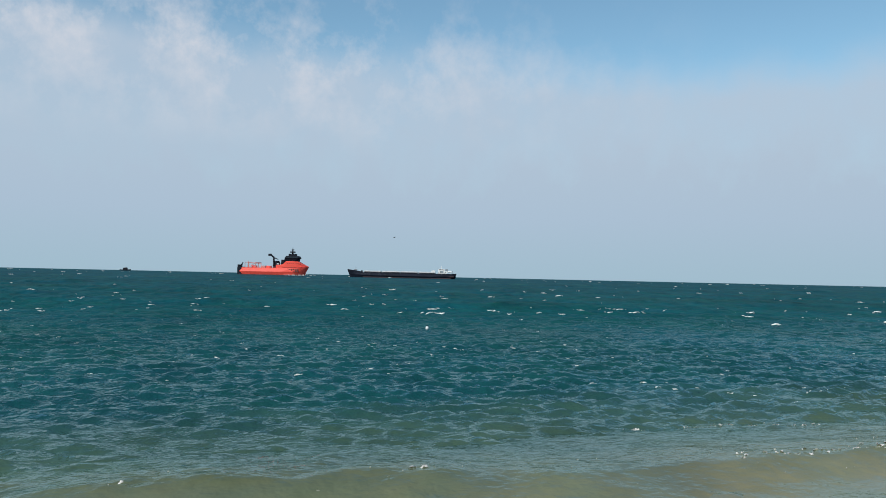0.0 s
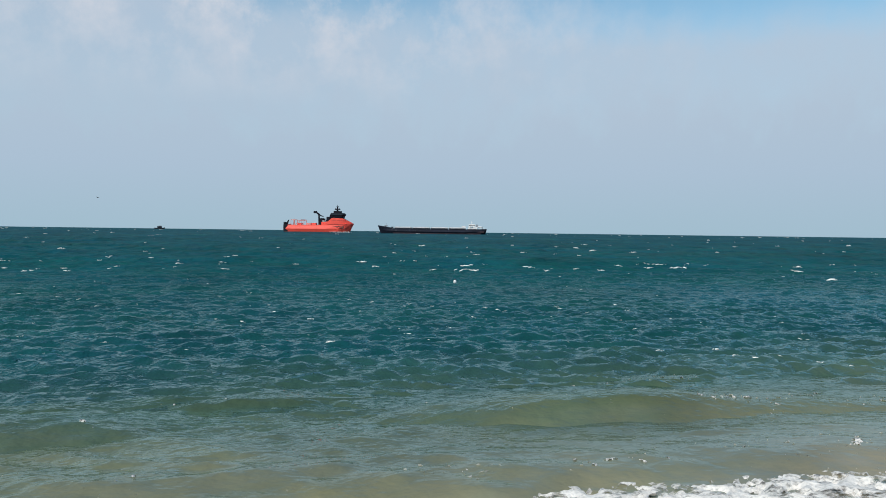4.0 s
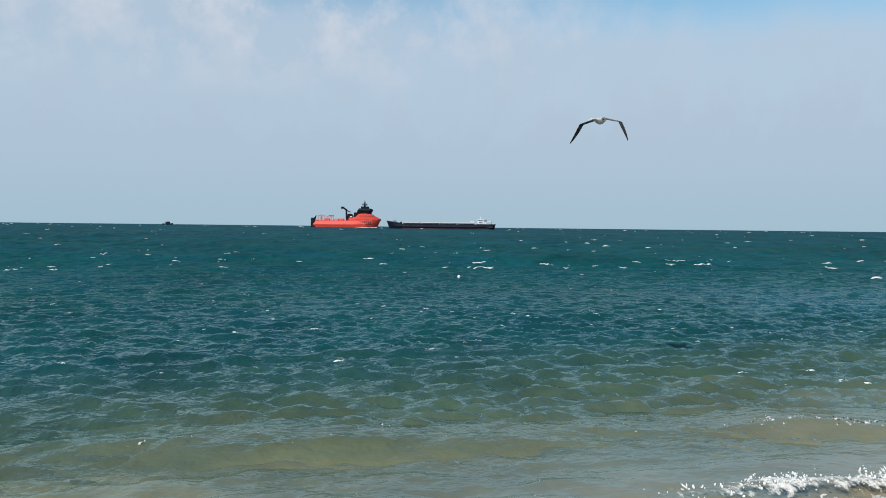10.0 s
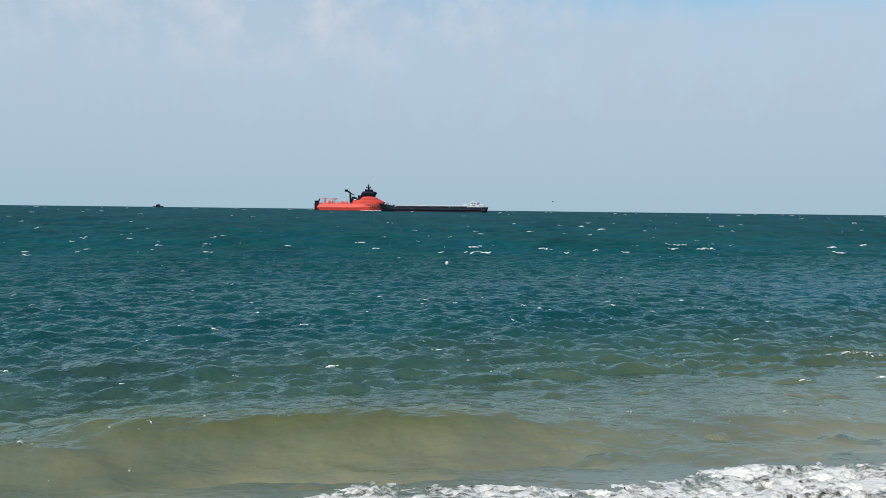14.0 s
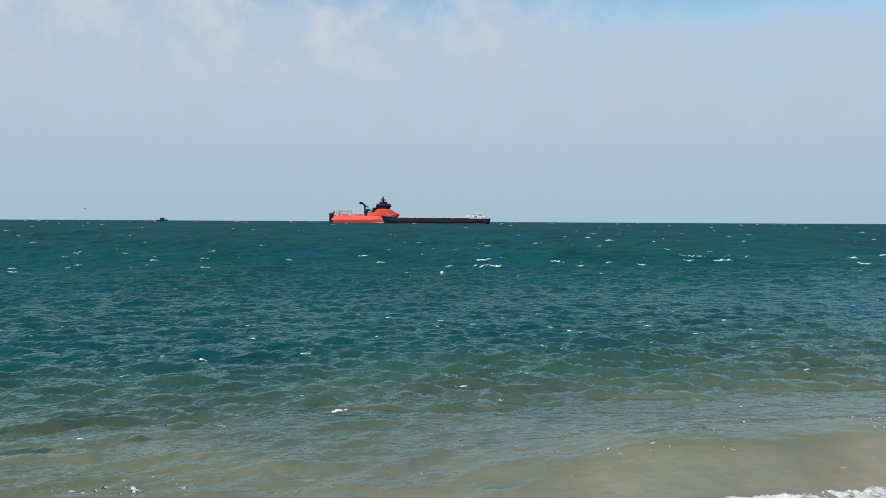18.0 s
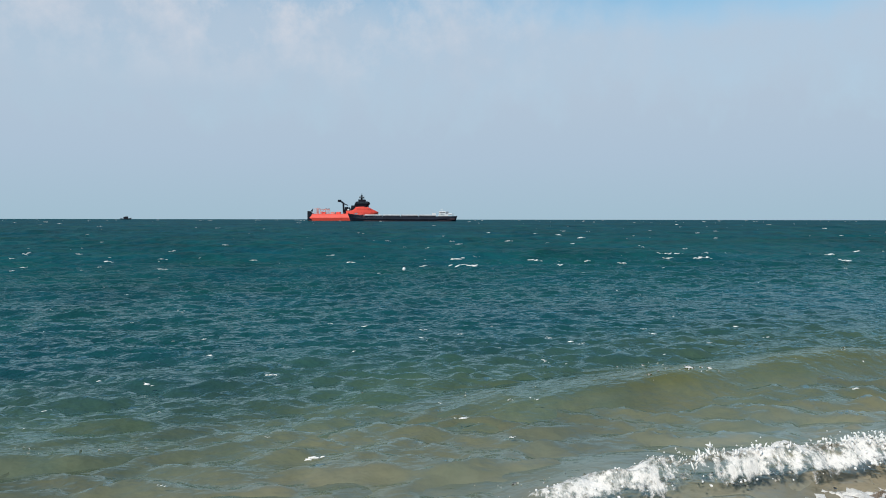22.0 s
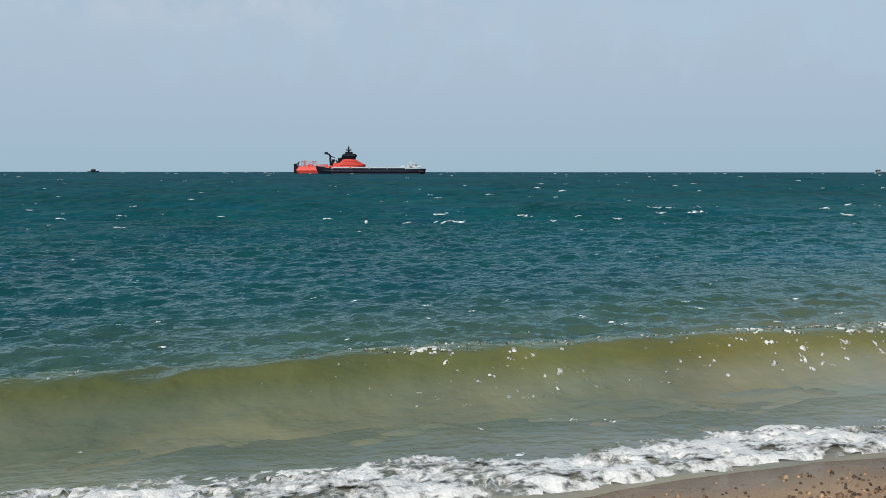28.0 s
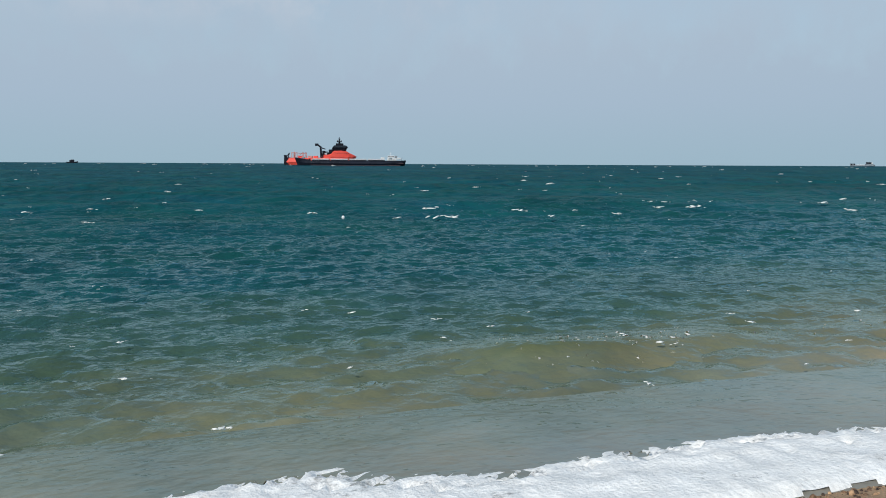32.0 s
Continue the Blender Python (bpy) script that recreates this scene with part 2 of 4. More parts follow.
def pebble_material():
    """Each stone its own shade, from near black to pale tan."""
    m = material("pebble", (0.26, 0.165, 0.10), 0.65, vary=0.3, scale=5.0, bump=0.004, fine=40)
    nt = m.node_tree
    N, L = nt.nodes.new, nt.links.new
    geo, rp, mix = N("ShaderNodeNewGeometry"), N("ShaderNodeValToRGB"), N("ShaderNodeMix")
    L(geo.outputs["Random Per Island"], rp.inputs[0])
    e = rp.color_ramp.elements
    e[0].color, e[1].color = (0.16, 0.15, 0.16, 1), (2.6, 2.5, 2.3, 1)
    e.new(0.35).color = (0.45, 0.40, 0.38, 1)
    e.new(0.75).color = (1.3, 1.15, 1.0, 1)
    mix.data_type, mix.blend_type = "RGBA", "MULTIPLY"
    mix.inputs[0].default_value = 1.0
    b = nt.nodes["Principled BSDF"]
    L(b.inputs["Base Color"].links[0].from_socket, mix.inputs[6])
    L(rp.outputs[0], mix.inputs[7])
    L(mix.outputs[2], b.inputs["Base Color"])
    return m


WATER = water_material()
BEACH = beach_material()
FOAM = material("sea_foam", (0.88, 0.86, 0.82), 0.75, vary=0.05, scale=5.0, bump=0.010, fine=26.0, spec=0.2)


def foam_material(name, stretch, scale, cover, gain, along=None, foot=0.0, colour=(0.87, 0.82, 0.755)):
    """White foam in streaks and clots; the water shows where it is thin. along: thicker along the shore from here to there."""
    m = material(name, colour, 0.8, vary=0.08, scale=4.0, bump=0.016, fine=26.0, spec=0.15)
    nt = m.node_tree
    N, L = nt.nodes.new, nt.links.new
    tc = N("ShaderNodeTexCoord")

    def maths(op, x, y, clamp=False):
        n = N("ShaderNodeMath")
        n.operation, n.use_clamp = op, clamp
        for i, q in enumerate((x, y)):
            if isinstance(q, (int, float)):
                n.inputs[i].default_value = q
            else:
                L(q, n.inputs[i])
        return n.outputs[0]

    def streaks(sc, st, detail):
        mp, n = N("ShaderNodeMapping"), N("ShaderNodeTexNoise")
        mp.inputs["Scale"].default_value = st
        L(tc.outputs["Object"], mp.inputs[0])
        L(mp.outputs[0], n.inputs["Vector"])
        n.inputs["Scale"].default_value, n.inputs["Detail"].default_value, n.inputs["Roughness"].default_value = sc, detail, 0.65
        return n.outputs[0]

    fine = streaks(scale, stretch, 5)
    broad = streaks(1.3, (1, 1, 1), 3)
    a = maths("ADD", maths("SUBTRACT", fine, 0.5), maths("MULTIPLY", maths("SUBTRACT", broad, 0.5), 1.2))
    if along:
        sx, mr = N("ShaderNodeSeparateXYZ"), N("ShaderNodeMapRange")
        L(tc.outputs["Object"], sx.inputs[0])
        L(sx.outputs[0], mr.inputs[0])
        mr.inputs["From Min"].default_value, mr.inputs["From Max"].default_value = along[:2]
        mr.inputs["To Min"].default_value, mr.inputs["To Max"].default_value = along[2:]
        a = maths("ADD", a, mr.outputs[0])
    if foot:
        # thinner towards its foot, where it spreads out over the water
        sz, fr = N("ShaderNodeSeparateXYZ"), N("ShaderNodeMapRange")
        L(tc.outputs["Object"], sz.inputs[0])
        L(sz.outputs[2], fr.inputs[0])
        fr.inputs["From Min"].default_value, fr.inputs["From Max"].default_value = -0.06, foot
        fr.inputs["To Min"].default_value, fr.inputs["To Max"].default_value = -0.50, 0.0
        a = maths("ADD", a, fr.outputs[0])
    L(maths("MULTIPLY", maths("ADD", a, cover), gain, True), nt.nodes["Principled BSDF"].inputs["Alpha"])
    return m


ROLL_FOAM = foam_material("tumbling_foam", (1.2, 1.0, 0.7), 12.0, 0.02, 5.0, (-1.0, 6.0, -0.08, 0.22), foot=0.08)
BIG_FOAM = foam_material("heavy_foam", (1.4, 1.0, 0.6), 12.0, 0.24, 5.0, (-3.0, 5.0, -0.14, 0.25), foot=0.06, colour=(0.81, 0.785, 0.75))
NET_FOAM = foam_material("thin_foam", (1.0, 1.5, 1.0), 8.0, 0.16, 5.0)
PEBBLE = pebble_material()
ORANGE = material("orange_hull_paint", (0.95, 0.092, 0.060), 0.55, vary=0.06, scale=0.12, fine=1.5)
DARK = material("dark_grey_paint", (0.012, 0.014, 0.022), 0.7, vary=0.2, scale=0.3, fine=2, spec=0.15)
PALE_PINK = material("faded_red_steel", (0.62, 0.30, 0.27), 0.6, vary=0.1, scale=0.3, fine=2)
BLACK = material("black_hull_paint", (0.012, 0.016, 0.028), 0.7, vary=0.25, scale=0.08, fine=0.8, spec=0.15)
RUST = material("rusty_red_paint", (0.16, 0.050, 0.040), 0.7, vary=0.25, scale=0.2, fine=1.2)
MAROON = material("dark_maroon_paint", (0.055, 0.028, 0.034), 0.7, vary=0.25, scale=0.2, fine=1.2)
WHITE = material("white_ship_paint", (0.78, 0.78, 0.77), 0.45, vary=0.06, scale=0.3, fine=2)
GREY = material("grey_steel", (0.28, 0.31, 0.34), 0.6, vary=0.15, scale=0.3, fine=2)
WORN = material("scuffed_grey_steel", (0.34, 0.35, 0.38), 0.7, vary=0.3, scale=0.3, fine=2)
PALE_STEEL = material("pale_grey_steel", (0.72, 0.72, 0.73), 0.6, vary=0.15, scale=0.3, fine=2)
GLASS = material("dark_window_glass", (0.02, 0.03, 0.04), 0.08, vary=0.1, spec=0.7)
FEATHER_W = material("white_feathers", (0.80, 0.78, 0.74), 0.8, vary=0.06, scale=12, bump=0.004, fine=60)
FEATHER_G = material("grey_wing_feathers", (0.15, 0.135, 0.12), 0.8, vary=0.2, scale=12, bump=0.004, fine=60)
FEATHER_B = material("black_wing_tip_feathers", (0.025, 0.022, 0.02), 0.8, vary=0.2, scale=12, fine=60)
FEATHER_D = material("dark_brown_feathers", (0.05, 0.045, 0.04), 0.8, vary=0.2, scale=12)
BILL = material("yellow_bill", (0.55, 0.33, 0.05), 0.5)


# ---- building helpers ----
def part(name, bm, mat, parent=None, label="", smooth=False):
    """Links a bmesh as one mesh object under a thing or a part."""
    me = bpy.data.meshes.new(name)
    bmesh.ops.recalc_face_normals(bm, faces=bm.faces)
    bm.to_mesh(me)
    bm.free()
    me.materials.append(mat)
    if smooth:
        me.polygons.foreach_set("use_smooth", [True] * len(me.polygons))
    ob = new(name, me)
    ob.parent = parent
    return tagged(ob, label) if label else ob


def box(bm, x0, x1, y0, y1, z0, z1, bev=0.0):
    g = bmesh.ops.create_cube(bm, size=1.0)
    for v in g["verts"]:
        v.co = ((x0 + x1) / 2 + v.co.x * (x1 - x0), (y0 + y1) / 2 + v.co.y * (y1 - y0), (z0 + z1) / 2 + v.co.z * (z1 - z0))
    if bev:
        es = list({e for v in g["verts"] for e in v.link_edges})
        bmesh.ops.bevel(bm, geom=es, offset=bev, segments=2, affect="EDGES")


def rod(bm, a, b, r0, r1=None, seg=8):
    a, b = Vector(a), Vector(b)
    m = Matrix.Translation((a + b) / 2) @ (b - a).to_track_quat("Z", "Y").to_matrix().to_4x4()
    bmesh.ops.create_cone(bm, cap_ends=True, segments=seg, radius1=r0, radius2=r0 if r1 is None else r1, depth=(b - a).length, matrix=m)


def bm_box(*a, **k):
    bm = bmesh.new()
    box(bm, *a, **k)
    return bm


def bm_rod(*a, **k):
    bm = bmesh.new()
    rod(bm, *a, **k)
    return bm


def thing(name, label, category, group="", kind=""):
    return tagged(new(name), label, category, group, kind)


def loft(rings, close=True):
    """A skin over rings of points, with caps at both ends."""
    bm = bmesh.new()
    vs = [[bm.verts.new(p) for p in r] for r in rings]
    n = len(rings[0])
    for a, b in zip(vs, vs[1:]):
        for i in range(n if close else n - 1):
            j = (i + 1) % n
            try:
                bm.faces.new((a[i], a[j], b[j], b[i]))
            except ValueError:
                pass
    for r in (vs[0], vs[-1]):
        try:
            bm.faces.new(r)
        except ValueError:
            pass
    bmesh.ops.remove_doubles(bm, verts=bm.verts, dist=0.001)
    bmesh.ops.dissolve_degenerate(bm, edges=bm.edges, dist=0.001)
    return bm


def hull(stations):
    """A ship's hull. Stations: x at deck, x at waterline, half breadth at deck, at waterline, deck height."""
    rings = []
    for xd, xw, bd, bw, z in stations:
        xm = (xd + xw) / 2
        side = [(xd, bd, z), (xd, bd, z - 0.8), (xm, (bd + bw) / 2 + 0.15 * bw, z * 0.45), (xw, bw, 0.4), (xw, bw * 0.9, -1.5), (xw, 0.01, -2.5)]
        rings.append(side + [(x, -y, h) for x, y, h in reversed(side)])
    return loft(rings)


# ---- value noise for relief ----
def vnoise(x, y, seed=0):
    r = np.random.RandomState(seed)
    g = r.rand(256, 256)
    xi, yi = np.floor(x).astype(int), np.floor(y).astype(int)
    fx, fy = x - xi, y - yi
    fx, fy = fx * fx * (3 - 2 * fx), fy * fy * (3 - 2 * fy)
    a, b = g[xi & 255, yi & 255], g[(xi + 1) & 255, yi & 255]
    c, d = g[xi & 255, (yi + 1) & 255], g[(xi + 1) & 255, (yi + 1) & 255]
    return a + (b - a) * fx + (c - a) * fy + (a - b - c + d) * fx * fy


def fbm(x, y, seed=0, octaves=4, gain=0.5):
    s, amp, tot = 0.0, 1.0, 0.0
    for o in range(octaves):
        s = s + amp * vnoise(x * 2 ** o + 17.3 * o, y * 2 ** o + 5.1 * o, seed + o)
        tot += amp
        amp *= gain
    return s / tot


def lace(x, y, seed=0):
    """Distance to the nearest wall between cells, for the net that foam draws."""
    r = np.random.RandomState(seed)
    px, py = r.rand(64, 64), r.rand(64, 64)
    xi, yi = np.floor(x).astype(int), np.floor(y).astype(int)
    f1 = np.full(x.shape, 9.0)
    f2 = np.full(x.shape, 9.0)
    for dx in (-1, 0, 1):
        for dy in (-1, 0, 1):
            cx, cy = xi + dx, yi + dy
            d = np.hypot(cx + px[cx & 63, cy & 63] - x, cy + py[cx & 63, cy & 63] - y)
            f2 = np.minimum(f2, np.maximum(f1, d))
            f1 = np.minimum(f1, d)
    return f2 - f1


def grid_mesh(name, X, Y, Z, mat, keep=None, smooth=True):
    """A mesh over a grid of points; keep: which cells have a face."""
    ny, nx = X.shape
    co = np.stack([X, Y, Z], -1).reshape(-1, 3)
    idx = np.arange(nx * ny).reshape(ny, nx)
    q = np.stack([idx[:-1, :-1], idx[:-1, 1:], idx[1:, 1:], idx[1:, :-1]], -1)
    q = q[keep] if keep is not None else q.reshape(-1, 4)
    if keep is not None:
        used, inv = np.unique(q, return_inverse=True)
        co, q = co[used], inv.reshape(-1, 4)
    me = bpy.data.meshes.new(name)
    me.vertices.add(len(co))
    me.vertices.foreach_set("co", co.astype(np.float32).ravel())
    me.loops.add(q.size)
    me.loops.foreach_set("vertex_index", q.astype(np.int32).ravel())
    me.polygons.add(len(q))
    me.polygons.foreach_set("loop_start", np.arange(0, q.size, 4, dtype=np.int32))
    if smooth:
        me.polygons.foreach_set("use_smooth", np.ones(len(q), bool))
    me.update(calc_edges=True)
    me.materials.append(mat)
    return me


def blobs(name, mats, mat, jitter=0.0, fine=2, seed=0):
    """One mesh of many small round lumps, one to each matrix."""
    bm = bmesh.new()
    bmesh.ops.create_icosphere(bm, subdivisions=fine, radius=1.0)
    base = np.array([v.co[:] for v in bm.verts])
    tri = np.array([[v.index for v in f.verts] for f in bm.faces])
    bm.free()
    M = np.array([[list(r) for r in m] for m in mats])
    r = np.random.RandomState(seed)
    P = base[None] * (1 + jitter * r.normal(0, 1, (len(M), len(base), 1)))
    co = np.einsum("nij,nkj->nki", M[:, :3, :3], P) + M[:, None, :3, 3]
    q = (tri[None] + (np.arange(len(M)) * len(base))[:, None, None]).reshape(-1)
    me = bpy.data.meshes.new(name)
    me.vertices.add(co.size // 3)
    me.vertices.foreach_set("co", co.astype(np.float32).ravel())
    me.loops.add(len(q))
    me.loops.foreach_set("vertex_index", q.astype(np.int32))
    me.polygons.add(len(q) // 3)
    me.polygons.foreach_set("loop_start", np.arange(0, len(q), 3, dtype=np.int32))
    me.polygons.foreach_set("use_smooth", np.ones(len(q) // 3, bool))
    me.update(calc_edges=True)
    me.materials.append(mat)
    return new(name, me)


def at_shore(u, v, z, turn=0.0, tilt=0.0):
    """A pose at u out to sea and v along the shore, with local x along the shore and y out to sea."""
    return pose(-SA * u + CA * v, CA * u + SA * v, z, 0, 0, SHORE + turn) @ pose(0, 0, 0, tilt, 0, 0)


# ---- beach ----
def beach_height(u):
    return np.where(u > -1.0, (5.0 - u) * 0.17, 1.02 + 0.6 * (1 - np.exp((u + 1.0) * 0.03)))


def build_beach():
    us = np.concatenate([[-1500, -600, -250, -120, -60, -30, -16, -9], np.arange(-6, 1.5, 0.4), np.arange(1.6, 7.0, 0.06), [8, 10, 14, 20]])
    vs = np.concatenate([[-4900, -2000, -800, -300, -100, -40, -18, -10], np.arange(-6, 14, 0.08), [16, 20, 30, 60, 150, 500, 1500, 4900]])
    V, U = np.meshgrid(vs, us)
    fade = np.clip((9 - np.abs(V - 4)) / 4, 0, 1) * np.clip((U + 4) / 3, 0, 1)
    Z = beach_height(U) + 0.05 * fade * (fbm(V * 1.1, U * 1.6, 3, 4) - 0.5)
    ob = new("ground", grid_mesh("ground", V, U, Z, BEACH))
    ob.matrix_world = at_shore(0, 0, 0)
    tagged(ob, "golden brown sand and shingle beach, wet and dark beside the surf", "beach", kind="structure")
    r = np.random.RandomState(5)
    mats = []
    for i in range(4200):
        u = 4.35 - abs(r.normal(0, 0.8)) if i % 5 else r.uniform(3.9, 4.9)
        v = r.uniform(1.0, 9.5)
        s = r.uniform(0.008, 0.022) * (1.7 if r.rand() < 0.06 else 1)
        m = Matrix.LocRotScale((v, u, float(beach_height(np.array(u))) + s * 0.15), Euler(r.uniform(0, 6, 3)), (s, s * r.uniform(0.6, 1), s * r.uniform(0.5, 0.8)))
        mats.append(m)
    ob = blobs("shingle", mats, PEBBLE, 0.06, 1)
    ob.matrix_world = at_shore(0, 0, 0)
    tagged(ob, "small brown and dark pebbles scattered on the sand", "pebbles", kind="stuff")


# ---- sea ----
SEA_DRIFT = 0.65
CHOP = 0.072


def crests(U, V, step, lams, count, spread, steep, seed):
    """Short-crested waves that run towards the shore, those too short for the mesh left out."""
    r = np.random.RandomState(seed)
    Z = np.zeros_like(U)
    for lam in lams:
        for k in range(count):
            ang, ph = radians(r.normal(0, spread)), r.uniform(0, 6.28)
            amp = steep(lam) * r.uniform(0.7, 1.2)
            kx, ky = 2 * math.pi / lam * math.sin(ang), 2 * math.pi / lam * math.cos(ang)
            p = V * kx + U * ky + ph + 1.3 * np.sin(V * kx * 0.37 + U * ky * 0.23 + k) + 0.9 * np.sin(V * 1.9 / lam + k)
            Z += amp * np.clip(lam / (step * 3.0) - 0.5, 0, 1) * (2 * (0.5 + 0.5 * np.sin(p)) ** 2 - 0.75)
    return Z


def chop(U, V, step, seed=11):
    return crests(U, V, step, (0.32, 0.40, 0.50, 0.62, 0.8, 1.0, 1.3, 1.7), 4, 27, lambda lam: CHOP * (1.45 if lam < 0.9 else 0.5) * lam / 6.28, seed)


def sea_relief(U, V, step):
    """Chop everywhere, longer waves further out."""
    far = 1 + 1.6 * np.clip((U - 60) / 250, 0, 1)
    offshore = 0.35 + 1.1 * np.clip((U - 30) / 80, 0, 1)
    long_swell = np.clip((U - 28) / 40, 0, 1)
    Z = chop(U, V, step)
    Z += offshore * crests(U, V, step, (2.3, 3.0, 4.0), 3, 32, lambda lam: 0.55 * CHOP * lam / 6.28, 12)
    Z += long_swell * crests(U, V, step, (5.5, 7.5, 10), 3, 30, lambda lam: 0.0125 * lam ** 0.5, 13)
    Z += long_swell * crests(U, V, step, (14, 20, 30, 44), 2, 14, lambda lam: 0.0125 * lam ** 0.5, 14)
    gust = 0.45 + 1.1 * fbm(V * 0.05, U * 0.09, 21, 3)
    return Z * gust * far


def build_sea():
    us = [-9.0]
    while us[-1] < 4900:
        u = us[-1]
        us.append(u + (0.10 if u < 62 else 0.10 + (u - 62) * 0.017))
    us = np.array(us)
    step = np.gradient(us)
    c = np.linspace(-1, 1, 560)
    out = np.array([1.15, 1.6, 2.6, 5, 12, 40])
    c = np.concatenate([-out[::-1], c, out])
    hw = 14 + 0.85 * np.maximum(us, 0)
    mid = 4 + 0.21 * np.maximum(us - 60, 0)
    U = np.repeat(us[:, None], len(c), 1)
    V = mid[:, None] + (np.sign(c) * np.abs(c) ** 1.6)[None, :] * hw[:, None]
    Z = sea_relief(U, V, step[:, None])
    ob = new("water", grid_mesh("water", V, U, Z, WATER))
    ob.matrix_world = at_shore(0, 0, 0)
    return tagged(ob, "choppy teal sea turning olive over the sand by the shore", "sea", kind="structure")


def whitecap_mesh(name, n, near, far_, size, seed, reach, crowd=1.0):
    """Many short crests of foam, strewn evenly over the depth of the view."""
    r = np.random.RandomState(seed)
    mats = []
    for i in range(n):
        d = 1 / (1 / far_ + (1 / near - 1 / far_) * r.rand() ** crowd)
        az = radians(r.uniform(-42, 42))
        x, y = d * math.sin(az), d * math.cos(az)
        u, v = -SA * x + CA * y, CA * x + SA * y
        w = size * r.uniform(0.3, 1.0) ** 1.7 * (1 + d / 170)
        n_lumps, bow = r.randint(3, 11), r.normal(0, 0.25)
        for j in range(n_lumps):
            q = r.uniform(-1, 1)
            ww = w * r.uniform(0.16, 0.42) * (1.1 - 0.6 * abs(q))
            vv, uu = v + q * w * 0.75, u + bow * w * q * q + r.normal(0, w * 0.10)
            mats.append(Matrix.LocRotScale((vv, uu, reach(uu, vv) + ww * 0.05), Euler((r.normal(0, 0.2), r.normal(0, 0.15), r.normal(0, 0.3))),
                                           (ww * 1.25, ww * 0.4, ww * r.uniform(0.14, 0.30))))
    return blobs(name, mats, FOAM, 0.16, 1, seed)


def near_height(u, v):
    step = np.array([0.10 if u < 62 else 0.10 + (u - 62) * 0.017])
    return float(sea_relief(np.array([u]), np.array([v]), step)[0])


build_beach()
SEA = build_sea()
CAPS = whitecap_mesh("whitecaps", 420, 42, 1500, 0.50, 14, near_height, 2.6)
tagged(CAPS, "small white breaking crests on the open sea", "whitecap", kind="stuff")
FLECKS = whitecap_mesh("foam_flecks", 170, 14, 75, 0.12, 9, near_height)
tagged(FLECKS, "tiny white flecks of foam on the water", "foam", kind="stuff")


# ---- breaking waves ----
# time of breaking, height, height of the foam, where along the shore the foam starts, how far out it breaks, how far up it washes,
# how far its line turns from the shore's, speed
SURF = [(-1.2, 0.3, 0.77, 2.0, 6.3, 5.4, 0.0, 1.3), (1.9, 0.32, 0.77, 2.0, 6.4, 5.6, 6.0, 1.2), (4.6, 0.24, 0.64, 1.3, 6.6, 5.6, 0.0, 1.2), (6.2, 0.34, 0.64, 1.0, 7.1, 5.5, 1.5, 1.3),
        (8.1, 0.36, 0.77, 0.9, 6.5, 5.0, 6.0, 1.2), (9.9, 0.24, 0.68, 2.4, 6.3, 5.6, 4.0, 1.2), (12.7, 0.34, 0.77, 0.2, 6.4, 5.0, -2.0, 0.9), (15.9, 0.36, 0.68, 0.8, 6.25, 4.8, 3.0, 0.95),
        (18.5, 0.34, 0.77, 0.2, 6.6, 4.9, 0.0, 1.2), (21.8, 0.42, 0.75, 2.2, 6.4, 4.7, 4.0, 1.35), (24.7, 0.4, 0.70, 2.0, 5.9, 4.6, 9.0, 1.3), (26.8, 0.26, 0.65, -6.0, 6.1, 4.85, -2.5, 1.3),
        (29.9, 0.52, 1.05, -3.6, 5.9, 4.0, -1.0, 1.25), (35.0, 0.36, 0.77, 0.0, 5.7, 4.2, 0.0, 1.2)]


def swell_height(X, Y, amp, seed):
    wig = 0.9 * (fbm(X * 0.22, X * 0 + seed, seed, 3) - 0.5)
    y = Y - wig
    n = fbm(X * 0.22, X * 0 + 3.3, seed + 5, 3)
    # the small ones rise in humps along the shore, the big one all along
    tall = 0.75 + 0.5 * n if amp > 0.5 else np.clip(0.25 + 2.6 * (n - 0.30), 0.15, 1.25)
    Z = amp * tall * np.where(y < 0, np.exp(-(y / 0.62) ** 2), np.exp(-(y / 1.2) ** 2)) - 0.05
    Z += 0.05 * (fbm(X * 1.5, Y * 2.4, seed + 9, 3) - 0.5) + chop(Y, X, np.full_like(Y, 0.10), seed + 40) * np.clip(0.60 - 0.05 * (X + 2), 0.22, 0.60)
    Z -= 0.25 * np.clip((-1.5 - Y) / 0.9, 0, 1) ** 1.5 + 0.25 * np.clip((Y - 1.8) / 2.4, 0, 1) ** 1.5
    return Z - 0.3 * np.clip(np.abs(X - 5) / 13, 0, 1) ** 4, y


